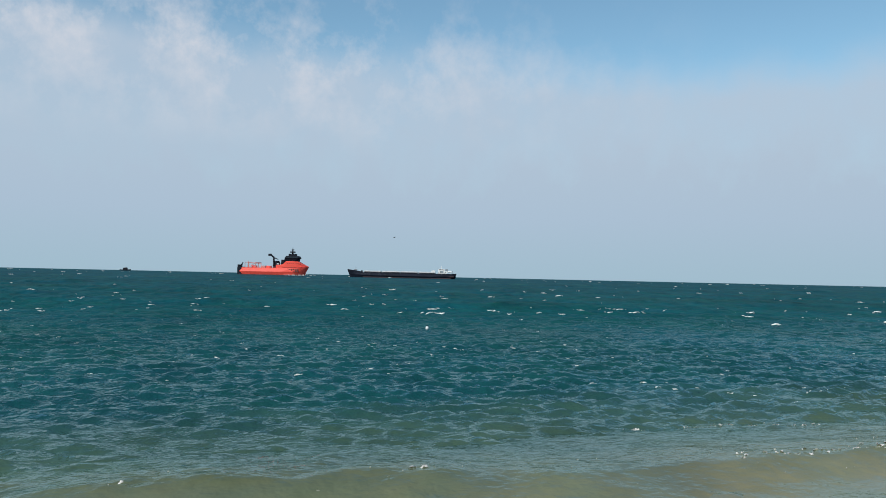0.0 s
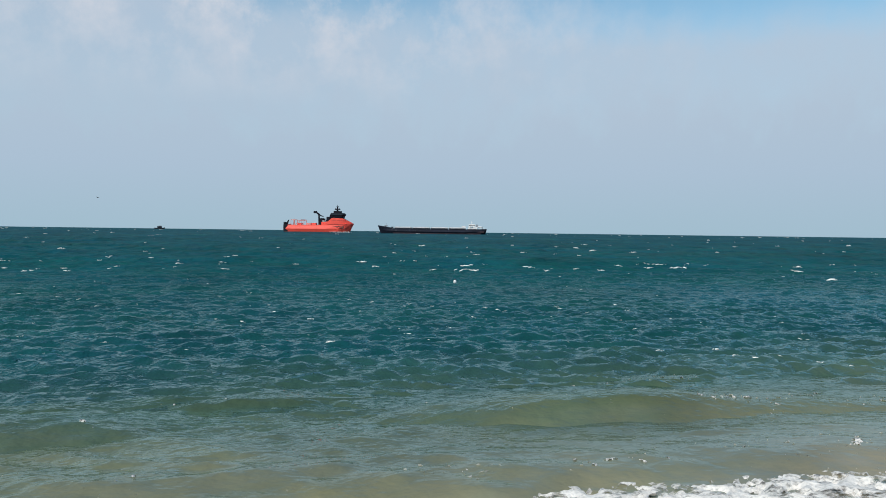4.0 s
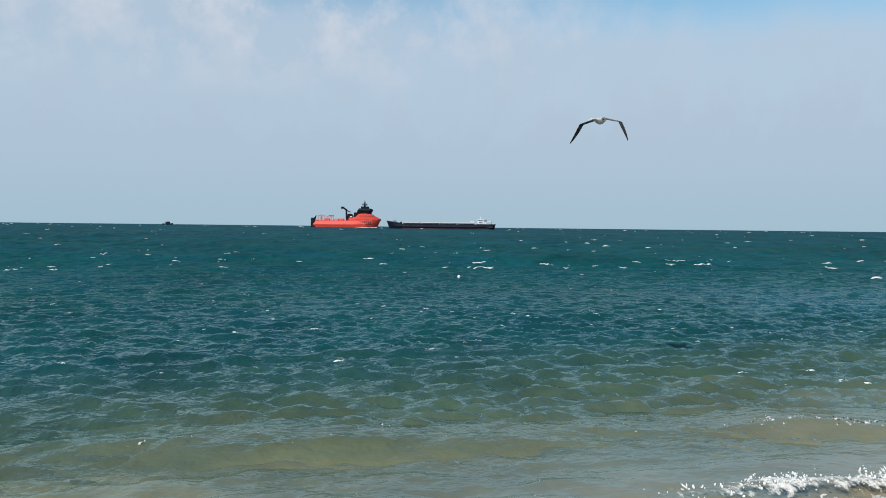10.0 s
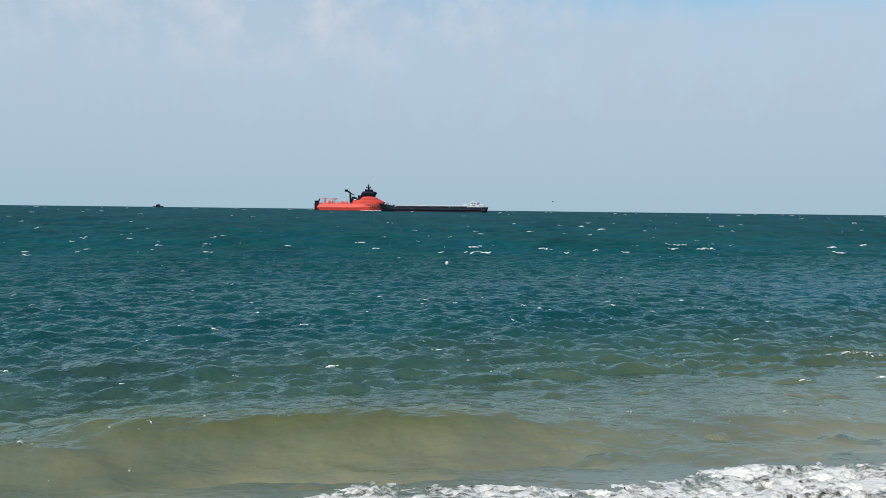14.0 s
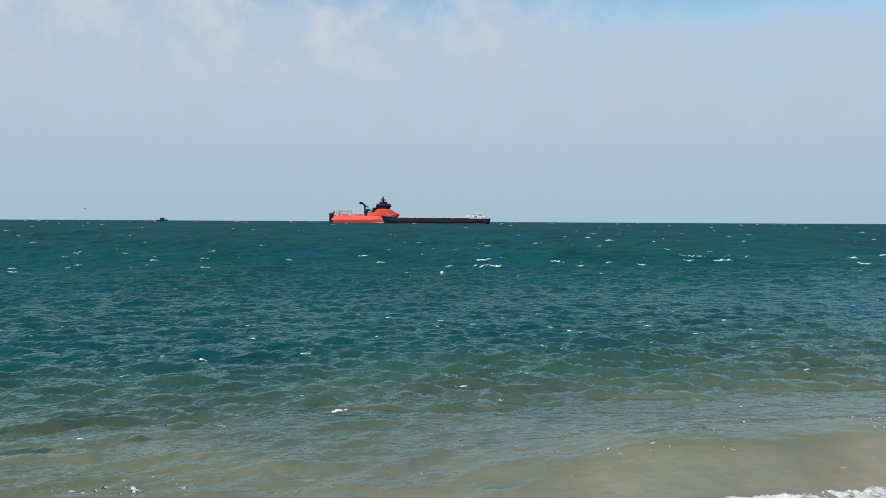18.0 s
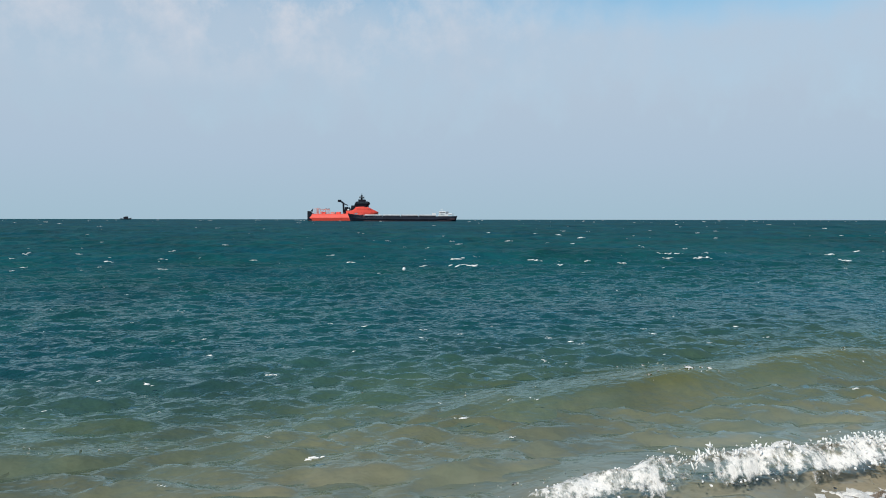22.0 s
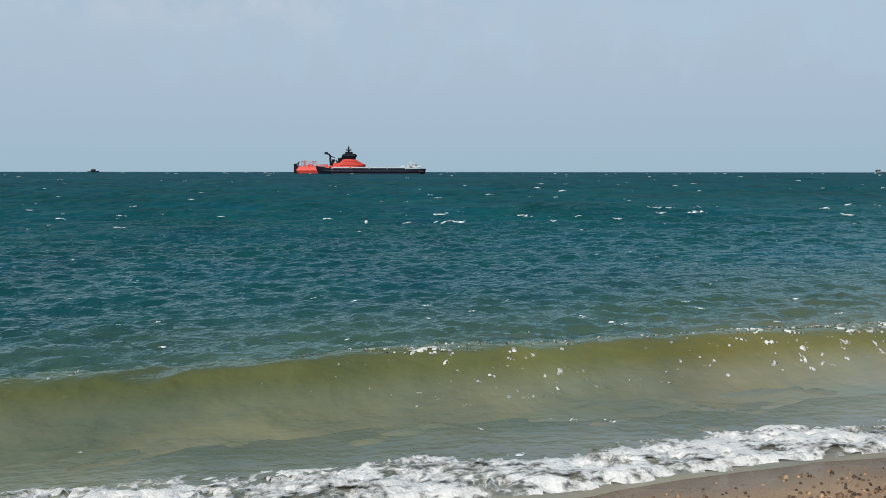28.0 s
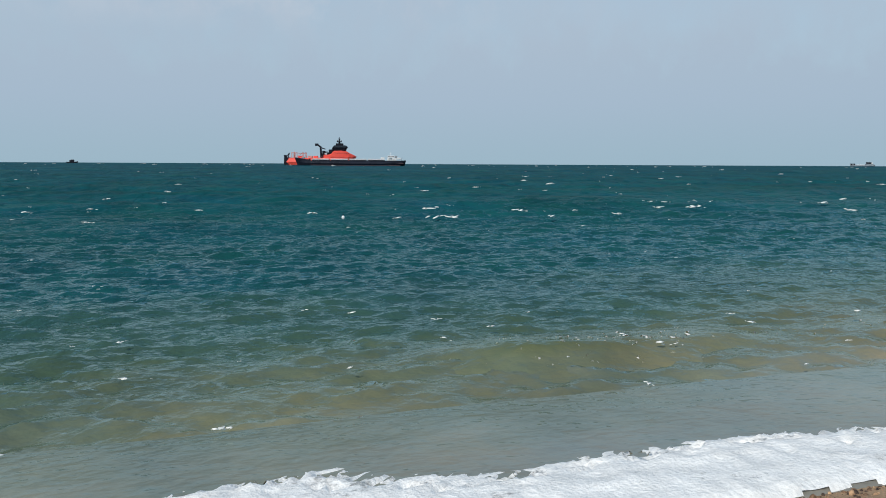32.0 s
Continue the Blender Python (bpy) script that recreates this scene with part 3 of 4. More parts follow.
def swell(amp, seed, start):
    xs, ys = np.arange(-8, 16.01, 0.085), np.concatenate([np.arange(-2.6, 1.2, 0.07), np.arange(1.2, 4.4, 0.11)])
    X, Y = np.meshgrid(xs, ys)
    Z, _ = swell_height(X, Y, amp, seed)
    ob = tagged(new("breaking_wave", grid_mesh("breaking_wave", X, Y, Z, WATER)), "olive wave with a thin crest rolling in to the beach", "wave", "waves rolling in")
    xs, ys = np.arange(-6, 14, 0.028), np.arange(-0.8, 0.7, 0.026)
    X, Y = np.meshgrid(xs, ys)
    Z, y = swell_height(X, Y, amp, seed)
    n = fbm(X * 10, Y * 18.0, seed + 90, 4, 0.75) + 0.10 * fbm(X * 0.4, X * 0, seed + 91, 2) + (0.085 if amp > 0.5 else 0.04) * np.clip((X - (2 if amp > 0.5 else start)) / 4, -1, 1)
    near = np.exp(-((y - 0.02) / 0.20) ** 2) * np.clip((fbm(X * 0.6, X * 0 + 8.8, seed + 95, 3) - 0.52) * 6, 0, 1)
    over = np.clip((n + 0.16 * near - (0.765 if amp > 0.5 else 0.80 if amp > 0.33 else 0.85)) * 0.5, -0.06, 0.016)
    keep = (over > -0.03)[:-1, :-1]
    crest = new("crest_foam", grid_mesh("crest_foam", X, Y, Z + over * (0.7 + 0.6 * fbm(X * 9, Y * 9, seed, 2)), NET_FOAM, keep))
    crest.parent = ob
    tagged(crest, "white flecks of foam along the crest", kind="stuff")
    return ob


def billow(x, y, seed, octaves=4):
    """Rounded lumps with creases between them."""
    s, amp, tot = 0.0, 1.0, 0.0
    for o in range(octaves):
        s = s + amp * (1 - np.abs(2 * vnoise(x * 2.1 ** o + 3.7 * o, y * 2.1 ** o + 9.2 * o, seed + o) - 1))
        tot += amp
        amp *= 0.5
    return s / tot


def foam_roll(amp, start, seed, mat, slim=1.0):
    xs, ys = np.arange(-4, 9.5, 0.035), np.arange(-0.9, 2.0, 0.035)
    X, Y = np.meshgrid(xs, ys)
    wig = 0.7 * (fbm(X * 0.22, X * 0 + seed, seed, 3) - 0.5)
    y = slim * (Y - wig * 0.7 - 0.35 * (fbm(X * 0.9, X * 0 + 1.7, seed + 31, 4) - 0.5))
    env = np.clip((X - start + (0 if amp > 0.5 else 0.4)) / (2.2 if amp > 0.5 else 1.5) + 0.9 * (fbm(X * 0.7, X * 0 + 9.1, seed + 40, 4) - 0.5), 0, 1) * (0.75 + 0.5 * fbm(X * 0.9, X * 0 + 4.4, seed + 41, 3)) * (0.72 + 0.33 * np.clip((X + 1) / 6, 0, 1))
    prof = np.where(y < 0, np.exp(-(y / 0.36) ** 2), 0.85 * np.exp(-(y / 0.36) ** 2) + 0.15 * np.exp(-(y / 0.8) ** 2))
    tears = fbm(X * 2.4, Y * 3.4, seed + 60, 5, 0.6)
    H = amp * env * prof * (0.62 + 0.45 * billow(X * 1.4, Y * 1.8, seed + 50, 4))
    Z = H - 0.05 + (0.13 * (billow(X * 4.0, Y * 4.0, seed + 70, 4) - 0.55) + 0.07 * (fbm(X * 10, Y * 10, seed + 72, 3) - 0.5)) * np.clip(H * 3, 0.15, 1)
    Z -= 0.4 * np.clip(0.54 - tears - 0.35 * prof * env, 0, 1)
    Z -= 0.25 * (1 - np.clip(H / 0.07, 0, 1))
    keep = (Z > -0.2)[:-1, :-1]
    ob = tagged(new("foam_roll", grid_mesh("foam_roll", X + 0.12 * (fbm(X * 3, Y * 3, seed + 81, 3) - 0.5), Y + 0.16 * (fbm(X * 3, Y * 3, seed + 80, 3) - 0.5), Z, mat, keep)),
                "tumbling white foam of a breaking wave", "foam", "foam of the breakers")
    r = np.random.RandomState(seed)
    heads = [(r.uniform(start + 1.5, 9), r.uniform(0.3, 1.0)) for _ in range(14)]
    mats = []
    for i in range(420):
        hx, hh = heads[r.randint(14)]
        k = abs(r.normal(0, 0.5))
        sz = r.uniform(0.003, 0.010) * (1.5 if k < 0.3 else 1)
        mats.append(Matrix.LocRotScale((hx + r.normal(0, 0.10 + 0.16 * k), r.normal(0.05, 0.08), amp * (0.62 + 0.42 * k * hh)), None, (sz, sz, sz * r.uniform(0.8, 1.6))))
    # ragged fingers of water thrown up along the top
    top = Z.argmax(0)
    cols = [j for j in range(Z.shape[1]) if H[top[j], j] > 0.5 * amp and xs[j] > start + 1.0]
    burst = fbm(xs * 1.6, xs * 0 + 5.5, seed + 44, 3)
    froth = []
    for j in cols:
        for q in range(3):
            if r.rand() > 0.9 * np.clip((burst[j] - 0.35) * 3, 0.08, 1):
                continue
            i = min(Z.shape[0] - 1, max(0, top[j] + r.randint(-3, 4)))
            sz, tall = r.uniform(0.004, 0.012), r.uniform(1.2, 5.0) * np.clip(burst[j] * 1.6, 0.4, 1.3)
            froth.append(Matrix.LocRotScale((X[i, j] + r.normal(0, 0.02), Y[i, j] + r.normal(0, 0.02), Z[i, j] + sz * tall * 0.5), Euler((r.normal(0, 0.4), r.normal(0, 0.5), 0)), (sz, sz, sz * tall)))
    if froth:
        fr = blobs("froth", froth, FOAM, 0.25, 1, seed + 2)
        fr.parent = ob
        tagged(fr, "ragged white fingers of spray", kind="stuff")
    # rounded clots heaped on the front and the crest
    clots = []
    for i in range(2200 if amp > 0.5 else 500):
        j = r.randint(Z.shape[1])
        i0 = top[j] + int(abs(r.normal(0, 9)) * (-1 if r.rand() < 0.8 else 0.5))
        i0 = min(Z.shape[0] - 1, max(0, i0))
        if H[i0, j] < 0.25 * amp:
            continue
        sz = r.uniform(0.006, 0.018) * (1.4 if amp > 0.5 else 1.0)
        clots.append(Matrix.LocRotScale((X[i0, j], Y[i0, j], Z[i0, j]), Euler(r.uniform(0, 6, 3)), (sz, sz * r.uniform(0.7, 1), sz * r.uniform(0.6, 0.9))))
    if clots:
        cl = blobs("clotted_foam", clots, FOAM, 0.22, 1, seed + 4)
        cl.parent = ob
        tagged(cl, "rounded clots of white foam", kind="stuff")
    sp = blobs("spray", mats, FOAM, 0.1, 1, seed)
    sp.parent = ob
    tagged(sp, "white drops thrown up", kind="stuff")
    return ob


def wash(seed, start, dense, mat, back):
    """A thin tongue of water that runs up the sand, with a net of foam on it; y is 0 at its front."""
    xs, ys = np.arange(-4, 9.5, 0.04), np.arange(-0.6, 3.1, 0.04)
    X, Y = np.meshgrid(xs, ys)
    edge = 0.5 * (fbm(X * 0.45, X * 0 + 2.2, seed, 4) - 0.5) + 0.08 * np.clip(start + 1 - X, 0, 6)
    y = Y - edge
    fall = -0.17 * Y + 0.10 * np.maximum(y, 0)
    k = (slice(None, None, 2), slice(None, None, 2))
    body = fall + np.minimum(y, 0) * 1.3 - 0.008 + 0.012 * fbm(X * 2, Y * 3, seed + 2, 3)
    ob = tagged(new("wash", grid_mesh("wash", X[k], Y[k], body[k], WATER, (y > -0.55)[k][:-1, :-1])), "thin tongue of water with white foam running over wet sand", "wave", "wash on the sand")
    wx, wy = X + 0.35 * fbm(X * 1.5, Y * 1.5, seed + 3, 4), Y + 0.35 * fbm(X * 1.5, Y * 1.5, seed + 4, 4)
    net = np.minimum(lace(wx * 1.8, wy * 2.6, seed), 1.3 * lace(wx * 4.4, wy * 6.0, seed + 1))
    thick = dense * np.exp(-np.clip(y, 0, 9) / 1.5) + 0.06 + 0.6 * (fbm(X * 0.8, Y * 1.1, seed + 6, 4) - 0.5)
    thick -= 0.7 * np.clip((start + 0.5 - X) / 2.0, 0, 1)
    thick -= 0.8 * np.clip(y - back - 0.9 * (fbm(X * 0.7, Y, seed + 7, 3) - 0.5), 0, 1)
    over = np.clip((thick - net) * 0.16, -0.05, 0.05) * np.clip(y / 0.12, 0, 1) + np.minimum(y - 0.03, 0) * 1.2
    keep = (over > -0.04)[:-1, :-1]
    Z = fall + over * (0.35 + 1.2 * billow(X * 3, Y * 3.5, seed + 8, 4))
    fo = new("foam_net", grid_mesh("foam_net", X, Y, Z, mat, keep))
    fo.parent = ob
    tagged(fo, "net of white foam", kind="stuff")
    return ob


SURF_THINGS = []
DENSE_FOAM = foam_material("dense_foam", (1.0, 1.6, 1.0), 9.0, 0.42, 4.0, colour=(0.92, 0.90, 0.87))
BACK = {1.9: 1.7, 26.8: 0.6, 29.9: 0.7}
SLIM = {6.2: 2.1, 24.7: 1.9, 26.8: 1.7, 29.9: 1.0}
NETS = {21.8: 0.3, 8.1: 0.3, 1.9: 0.65, 4.6: 0.40, 26.8: 0.48, 29.9: 1.3}
for i, (tb, amp, white, start, out_u, up_u, turn, speed) in enumerate(SURF):
    big = amp > 0.5
    SURF_THINGS.append((tb, amp, out_u, up_u, turn, speed, swell(amp if big else amp * 0.8, i + 1, start), foam_roll(amp * white * (1.0 if big or tb == 26.8 else 0.85), start, i + 1, BIG_FOAM if big else ROLL_FOAM, SLIM.get(tb, 1.5)),
                        wash(i + 1, start - (-3.1 if big else 0.2), NETS.get(tb, 0.5), DENSE_FOAM if big else NET_FOAM, BACK.get(tb, 0.9))))


def splash():
    """A burst of drops thrown up behind the breaking foam."""
    r = np.random.RandomState(77)
    mats = []
    for i in range(420):
        k = r.rand() ** 0.8
        sz = r.uniform(0.003, 0.010) * (1.7 - 1.0 * k)
        mats.append(Matrix.LocRotScale((r.normal(0.03 * k, 0.04 + 0.15 * k) + (0.10 if r.rand() < 0.4 else 0) * k, r.normal(0, 0.05), 0.36 * k - 0.05), Euler(r.uniform(0, 6, 3)), (sz, sz, sz * r.uniform(0.9, 2.2))))
    ob = blobs("splash", mats, FOAM, 0.2, 1, 5)
    return tagged(ob, "white burst of spray above the breaking wave", "spray", kind="stuff")


SPLASH = splash()


# ---- ships ----
def orange_ship():
    """Ninety metres long, bow to +x, seen on its -y side; the base is at the waterline amidships."""
    s = thing("offshore_vessel", "bright orange offshore supply ship with a dark bridge under way", "ship")
    st = [(-44, -44, 8.5, 8.0, 9.2), (-40, -40, 9.6, 9.2, 9.2), (-10, -10, 10, 9.8, 9.2), (12, 12, 10, 9.7, 9.6), (26, 25, 9.6, 8.6, 10.5), (36, 33, 8.0, 5.6, 11.5), (42, 37, 4.6, 2.6, 11.6), (45.2, 39, 0.6, 0.4, 11.6)]
    h = part("hull", hull(st), ORANGE, s, "orange painted hull", smooth=False)
    bm = bmesh.new()
    box(bm, -45.4, -39.5, -9.9, 9.9, 0.3, 9.9, 0.3)
    box(bm, -45.6, -43.5, -8.0, 8.0, 9.9, 12.6, 0.2)
    rod(bm, (-40.5, -8, 9.5), (-38.5, -8, 15.5), 0.7, 0.5)
    rod(bm, (-43, -8, 9.5), (-38.8, -8, 15.3), 0.5, 0.4)
    part("stern_block", bm, DARK, s, "black stern gate")
    # forecastle in the shape of a rounded wedge
    rings = []
    for x, b, z0, z1 in ((6, 9.4, 9.0, 12.6), (13, 9.6, 9.0, 14.0), (17, 9.6, 9.3, 18.0), (27, 9.2, 10, 18.8), (32, 8.4, 10.5, 18.0), (36.5, 7.0, 11, 15.6), (41, 5.0, 11, 13.4), (44.3, 2.4, 11, 11.9), (45.0, 0.8, 11.0, 11.4)):
        rings.append([(x, -b, z0), (x, -b, z1 - 0.8), (x, -b + 0.8, z1), (x, b - 0.8, z1), (x, b, z1 - 0.8), (x, b, z0)])
    fc = part("forecastle", loft(rings), ORANGE, s, "high orange forecastle")
    for x in np.arange(19.5, 36, 2.6):
        part("porthole", bm_rod((x, -9.55 + max(0, x - 27) * 0.17, 15.2), (x, -8.9 + max(0, x - 27) * 0.17, 15.2), 0.45, seg=10), GLASS, fc)
    bm = bmesh.new()
    box(bm, 12.5, 38.0, -10.02, -9.7, 10.2, 10.45, 0.05)
    part("fender", bm, DARK, h)
    # painted name as plain dark bars
    for x in np.arange(19.0, 33.5, 2.45):
        y = -10.0 + max(0, x + 0.8 - 25) * 0.17
        part("name_bar", bm_box(x, x + 1.75, y - 0.25, y + 0.8, 4.6, 8.4, bev=0.05), RUST, h, "dark red painted lettering bar")
    # bridge
    rings = []
    for z, x0, x1, b in ((18.0, 14.5, 32.0, 8.6), (21.0, 15.0, 32.5, 9.4), (22.4, 15.5, 34.2, 10.2), (24.6, 17.0, 33.0, 10.0), (25.2, 18.0, 31.5, 9.2)):
        rings.append([(x0, -b, z), (x1 - 2, -b, z), (x1, -b * 0.6, z), (x1, b * 0.6, z), (x1 - 2, b, z), (x0, b, z)])
    br = part("bridge", loft(rings), DARK, s, "dark grey wheelhouse")
    for x in np.arange(17.8, 31.0, 2.1):
        part("window", bm_box(x, x + 1.6, -10.32, -9.9, 22.6, 24.0, bev=0.04), GLASS, br)
    part("monkey_island", bm_box(19.5, 28.5, -6, 6, 25.0, 27.8, bev=0.3), DARK, s)
    bm = bmesh.new()
    rod(bm, (23.6, 0, 27), (23.6, 0, 33), 1.3, 0.9)
    box(bm, 20.6, 26.8, -3.5, 3.5, 29.4, 30.3, 0.1)
    rod(bm, (23.6, 0, 33), (23.6, 0, 36), 0.4, 0.25)
    box(bm, 22.2, 25.4, -0.5, 0.5, 33.2, 33.8, 0.1)
    m = part("mast", bm, DARK, s, "radar mast")
    for x, z in ((21.4, 31.2), (26.2, 31.1)):
        bm = bmesh.new()
        bmesh.ops.create_uvsphere(bm, u_segments=12, v_segments=8, radius=0.95, matrix=Matrix.Translation((x, -1.5, z)))
        part("radome", bm, GREY, m, smooth=True)
    part("funnel", bm_box(10.5, 15.5, -8, -4.5, 12.5, 20.0, bev=0.4), DARK, s, "dark exhaust stack")
    part("funnel", bm_box(10.5, 15.5, 4.5, 8, 12.5, 20.0, bev=0.4), DARK, s)
    part("deck_house", bm_box(4, 13, -9, 9, 9.4, 13.2, bev=0.3), ORANGE, s)
    # crane amidships, jib folded aft
    c = part("crane", bm_rod((1.0, -5, 9), (0.2, -5, 23.0), 1.5, 1.1, seg=12), DARK, s, "dark knuckle crane")
    part("jib", bm_rod((0.8, -5, 22.6), (-4.6, -5, 26.6), 1.2, 0.9), DARK, c)
    part("jib_head", bm_box(-6.8, -2.4, -6, -4, 24.4, 27.4, bev=0.3), DARK, c)
    part("jib", bm_rod((0.4, -5, 22.4), (6.2, -5, 20.2), 0.8, 0.5), DARK, c)
    part("winch_house", bm_box(2.4, 6.0, -8, 4, 9.2, 18.2, bev=0.4), DARK, s)
    part("ventilator", bm_rod((8.2, -6, 12.8), (8.2, -6, 17.6), 0.9, 0.7), DARK, s)
    part("ventilator", bm_rod((9.6, -2, 12.8), (9.6, -2, 16.2), 0.8, 0.8), DARK, s)
    part("life_raft", bm_rod((5.6, -9.0, 14.2), (8.4, -9.0, 14.2), 0.7, seg=10), WHITE, s, "white raft canister")
    # light frames on the afterdeck
    bm = bmesh.new()
    for x in (-36, -31, -22.5, -19):
        for y in (-7.5, 7.5):
            rod(bm, (x, y, 9), (x, y, 15.8), 0.35)
        rod(bm, (x, -7.5, 15.8), (x, 7.5, 15.8), 0.35)
    rod(bm, (-36, -7.5, 15.8), (-19, -7.5, 14.6), 0.4)
    rod(bm, (-36, 7.5, 15.8), (-19, 7.5, 14.6), 0.4)
    rod(bm, (-31, -7.5, 9.5), (-22.5, -7.5, 15.2), 0.3)
    part("gantry", bm, PALE_PINK, s, "pale red deck gantry")
    part("deck_crane", bm_rod((-33, -3, 9), (-33, -3, 17.0), 0.8, 0.6), PALE_PINK, s)
    bm = bmesh.new()
    for x in np.arange(-39, 3, 2.0):
        rod(bm, (x, -9.7, 9.1), (x, -9.7, 10.4), 0.09, seg=5)
    rod(bm, (-39, -9.7, 10.4), (3, -9.7, 10.4), 0.1, seg=5)
    part("railing", bm, PALE_PINK, s)
    for x in (-28, -16, -9):
        part("deck_container", bm_box(x, x + 5.5, -6, 2, 9.2, 11.8, bev=0.1), ORANGE if x != -16 else PALE_PINK, s)
    part("waterline_band", bm_box(-43, 30, -9.95, -9.3, 0.0, 0.55, bev=0.05), RUST, s)
    # broken water at the bow
    r = np.random.RandomState(3)
    bm = bmesh.new()
    for i in range(40):
        q = r.uniform(0, 1)
        bmesh.ops.create_icosphere(bm, subdivisions=1, radius=1.0, matrix=Matrix.LocRotScale((41 - 26 * q, -4 - 6.8 * min(1, q * 2.2), 0.3), None, (r.uniform(0.8, 2.0), 0.8, r.uniform(0.25, 0.7) * (1.3 - q))))
    part("bow_wave", bm, FOAM, s, "white foam at the bow", smooth=True)
    return s


def cargo_ship():
    """One hundred and twenty-five metres, bow to -x."""
    s = thing("cargo_ship", "long low black dry-cargo ship with a white aft deckhouse", "ship")
    st = [(-62.5, -58.5, 0.5, 0.3, 9.0), (-59, -56, 3.6, 2.2, 8.4), (-54, -52.5, 6.2, 5.0, 7.7), (-47, -46.5, 7.9, 7.6, 6.6), (-46, -45.5, 8.0, 7.7, 5.6), (0, 0, 8.2, 8.0, 5.2), (38, 38, 8.2, 8.0, 5.2), (39, 39, 8.2, 7.9, 5.8), (55, 54, 7.8, 6.8, 5.9), (61.5, 59.5, 6.2, 4.0, 6.1)]
    h = part("hull", hull(st), BLACK, s, "black painted hull")
    part("boot_topping", bm_box(-44, 55, -8.16, -7.8, -0.5, 0.95, bev=0.05), MAROON, s, "dark maroon band at the waterline")
    part("stern_band", bm_box(34, 58.5, -8.3, -7.9, 2.1, 3.4, bev=0.05), MAROON, h, "dark maroon band")
    # hatch coamings and covers
    for i, x in enumerate((-43, -22.5, -2, 18.5)):
        hc = part("hatch", bm_box(x, x + 19.4, -6.4, 6.4, 5.1, 6.9, bev=0.15), DARK, s, "dark hatch cover")
        for k in range(6):
            part("rib", bm_box(x + 1.2 + k * 3.2, x + 1.5 + k * 3.2, -6.6, -6.2, 5.2, 6.8), DARK, hc)
        part("coaming_rail", bm_box(x + 0.1, x + 19.3, -6.85, -6.45, 6.6, 7.7, bev=0.05), PALE_STEEL, hc, "pale grey hatch rail")
    # pale rubbing strake, broken by stains
    r = np.random.RandomState(4)
    x = -46.0
    while x < 36:
        w = r.uniform(2.0, 6.5)
        part("fender_plate", bm_box(x, x + w - 0.35, -8.45, -8.05, 2.7 + r.uniform(0, 0.2), 3.9, bev=0.06), WORN, h, "scuffed grey rubbing plate")
        x += w + (r.uniform(0, 2.2) if r.rand() < 0.4 else 0)
    bm = bmesh.new()
    for x in np.arange(-45, 39, 2.4):
        rod(bm, (x, -8.05, 5.1), (x, -8.05, 6.3), 0.07, seg=5)
    rod(bm, (-45, -8.05, 6.3), (38, -8.05, 6.3), 0.08, seg=5)
    part("railing", bm, WORN, s)
    part("bulwark", bm_box(-46.4, -45.6, -7.6, 7.6, 5.2, 7.6, bev=0.1), BLACK, s)
    part("windlass", bm_box(-55, -51.5, -2, 2, 7.8, 9.2, bev=0.3), GREY, s)
    part("foremast", bm_rod((-53, 0, 8), (-53, 0, 11.6), 0.22, 0.14), GREY, s)
    # deckhouse
    part("store_house", bm_box(33.2, 37.4, -4.5, 4.5, 5.6, 9.4, bev=0.2), WHITE, s, "white store house")
    d = part("deckhouse", bm_box(40.5, 51.0, -6.4, 6.4, 5.8, 8.6, bev=0.2), WHITE, s, "white deckhouse")
    d2 = part("wheelhouse", bm_box(41.0, 48.5, -5.8, 5.8, 8.6, 11.4, bev=0.25), WHITE, s, "white wheelhouse")
    for x in np.arange(41.6, 47.9, 1.3):
        part("window", bm_box(x, x + 0.95, -5.95, -5.6, 9.7, 10.7, bev=0.03), GLASS, d2)
    for x in np.arange(41.4, 50, 1.9):
        part("porthole", bm_rod((x, -6.52, 7.3), (x, -6.2, 7.3), 0.32, seg=10), GLASS, d)
    part("bridge_wing", bm_box(42.5, 45.5, -7.8, 7.8, 8.5, 9.3, bev=0.1), WHITE, s)
    part("funnel", bm_box(49.0, 51.8, -2.0, 2.0, 8.6, 11.2, bev=0.3), GREY, s, "grey funnel")
    bm = bmesh.new()
    rod(bm, (44.5, 0, 11.2), (44.5, 0, 15.2), 0.25, 0.14)
    rod(bm, (43.2, 0, 13.4), (45.8, 0, 13.4), 0.12)
    part("mast", bm, WHITE, s, "white signal mast")
    part("lifeboat", bm_rod((51.5, -5.4, 8.2), (55.8, -5.4, 8.2), 0.95, 0.8, seg=10), WHITE, s, "white lifeboat")
    bm = bmesh.new()
    for x in np.arange(50, 61, 1.6):
        rod(bm, (x, -6.3 + max(0, x - 56) * 0.3, 6), (x, -6.3 + max(0, x - 56) * 0.3, 7.3), 0.08, seg=5)
    rod(bm, (50, -6.3, 7.3), (56.4, -6.3, 7.3), 0.09, seg=5)
    rod(bm, (56.2, -6.3, 7.3), (60.8, -4.9, 7.3), 0.09, seg=5)
    part("stern_railing", bm, WHITE, s)
    part("stern_davit", bm_rod((56.5, -3, 6), (57.2, -3, 9.4), 0.3, 0.2), GREY, s)
    return s


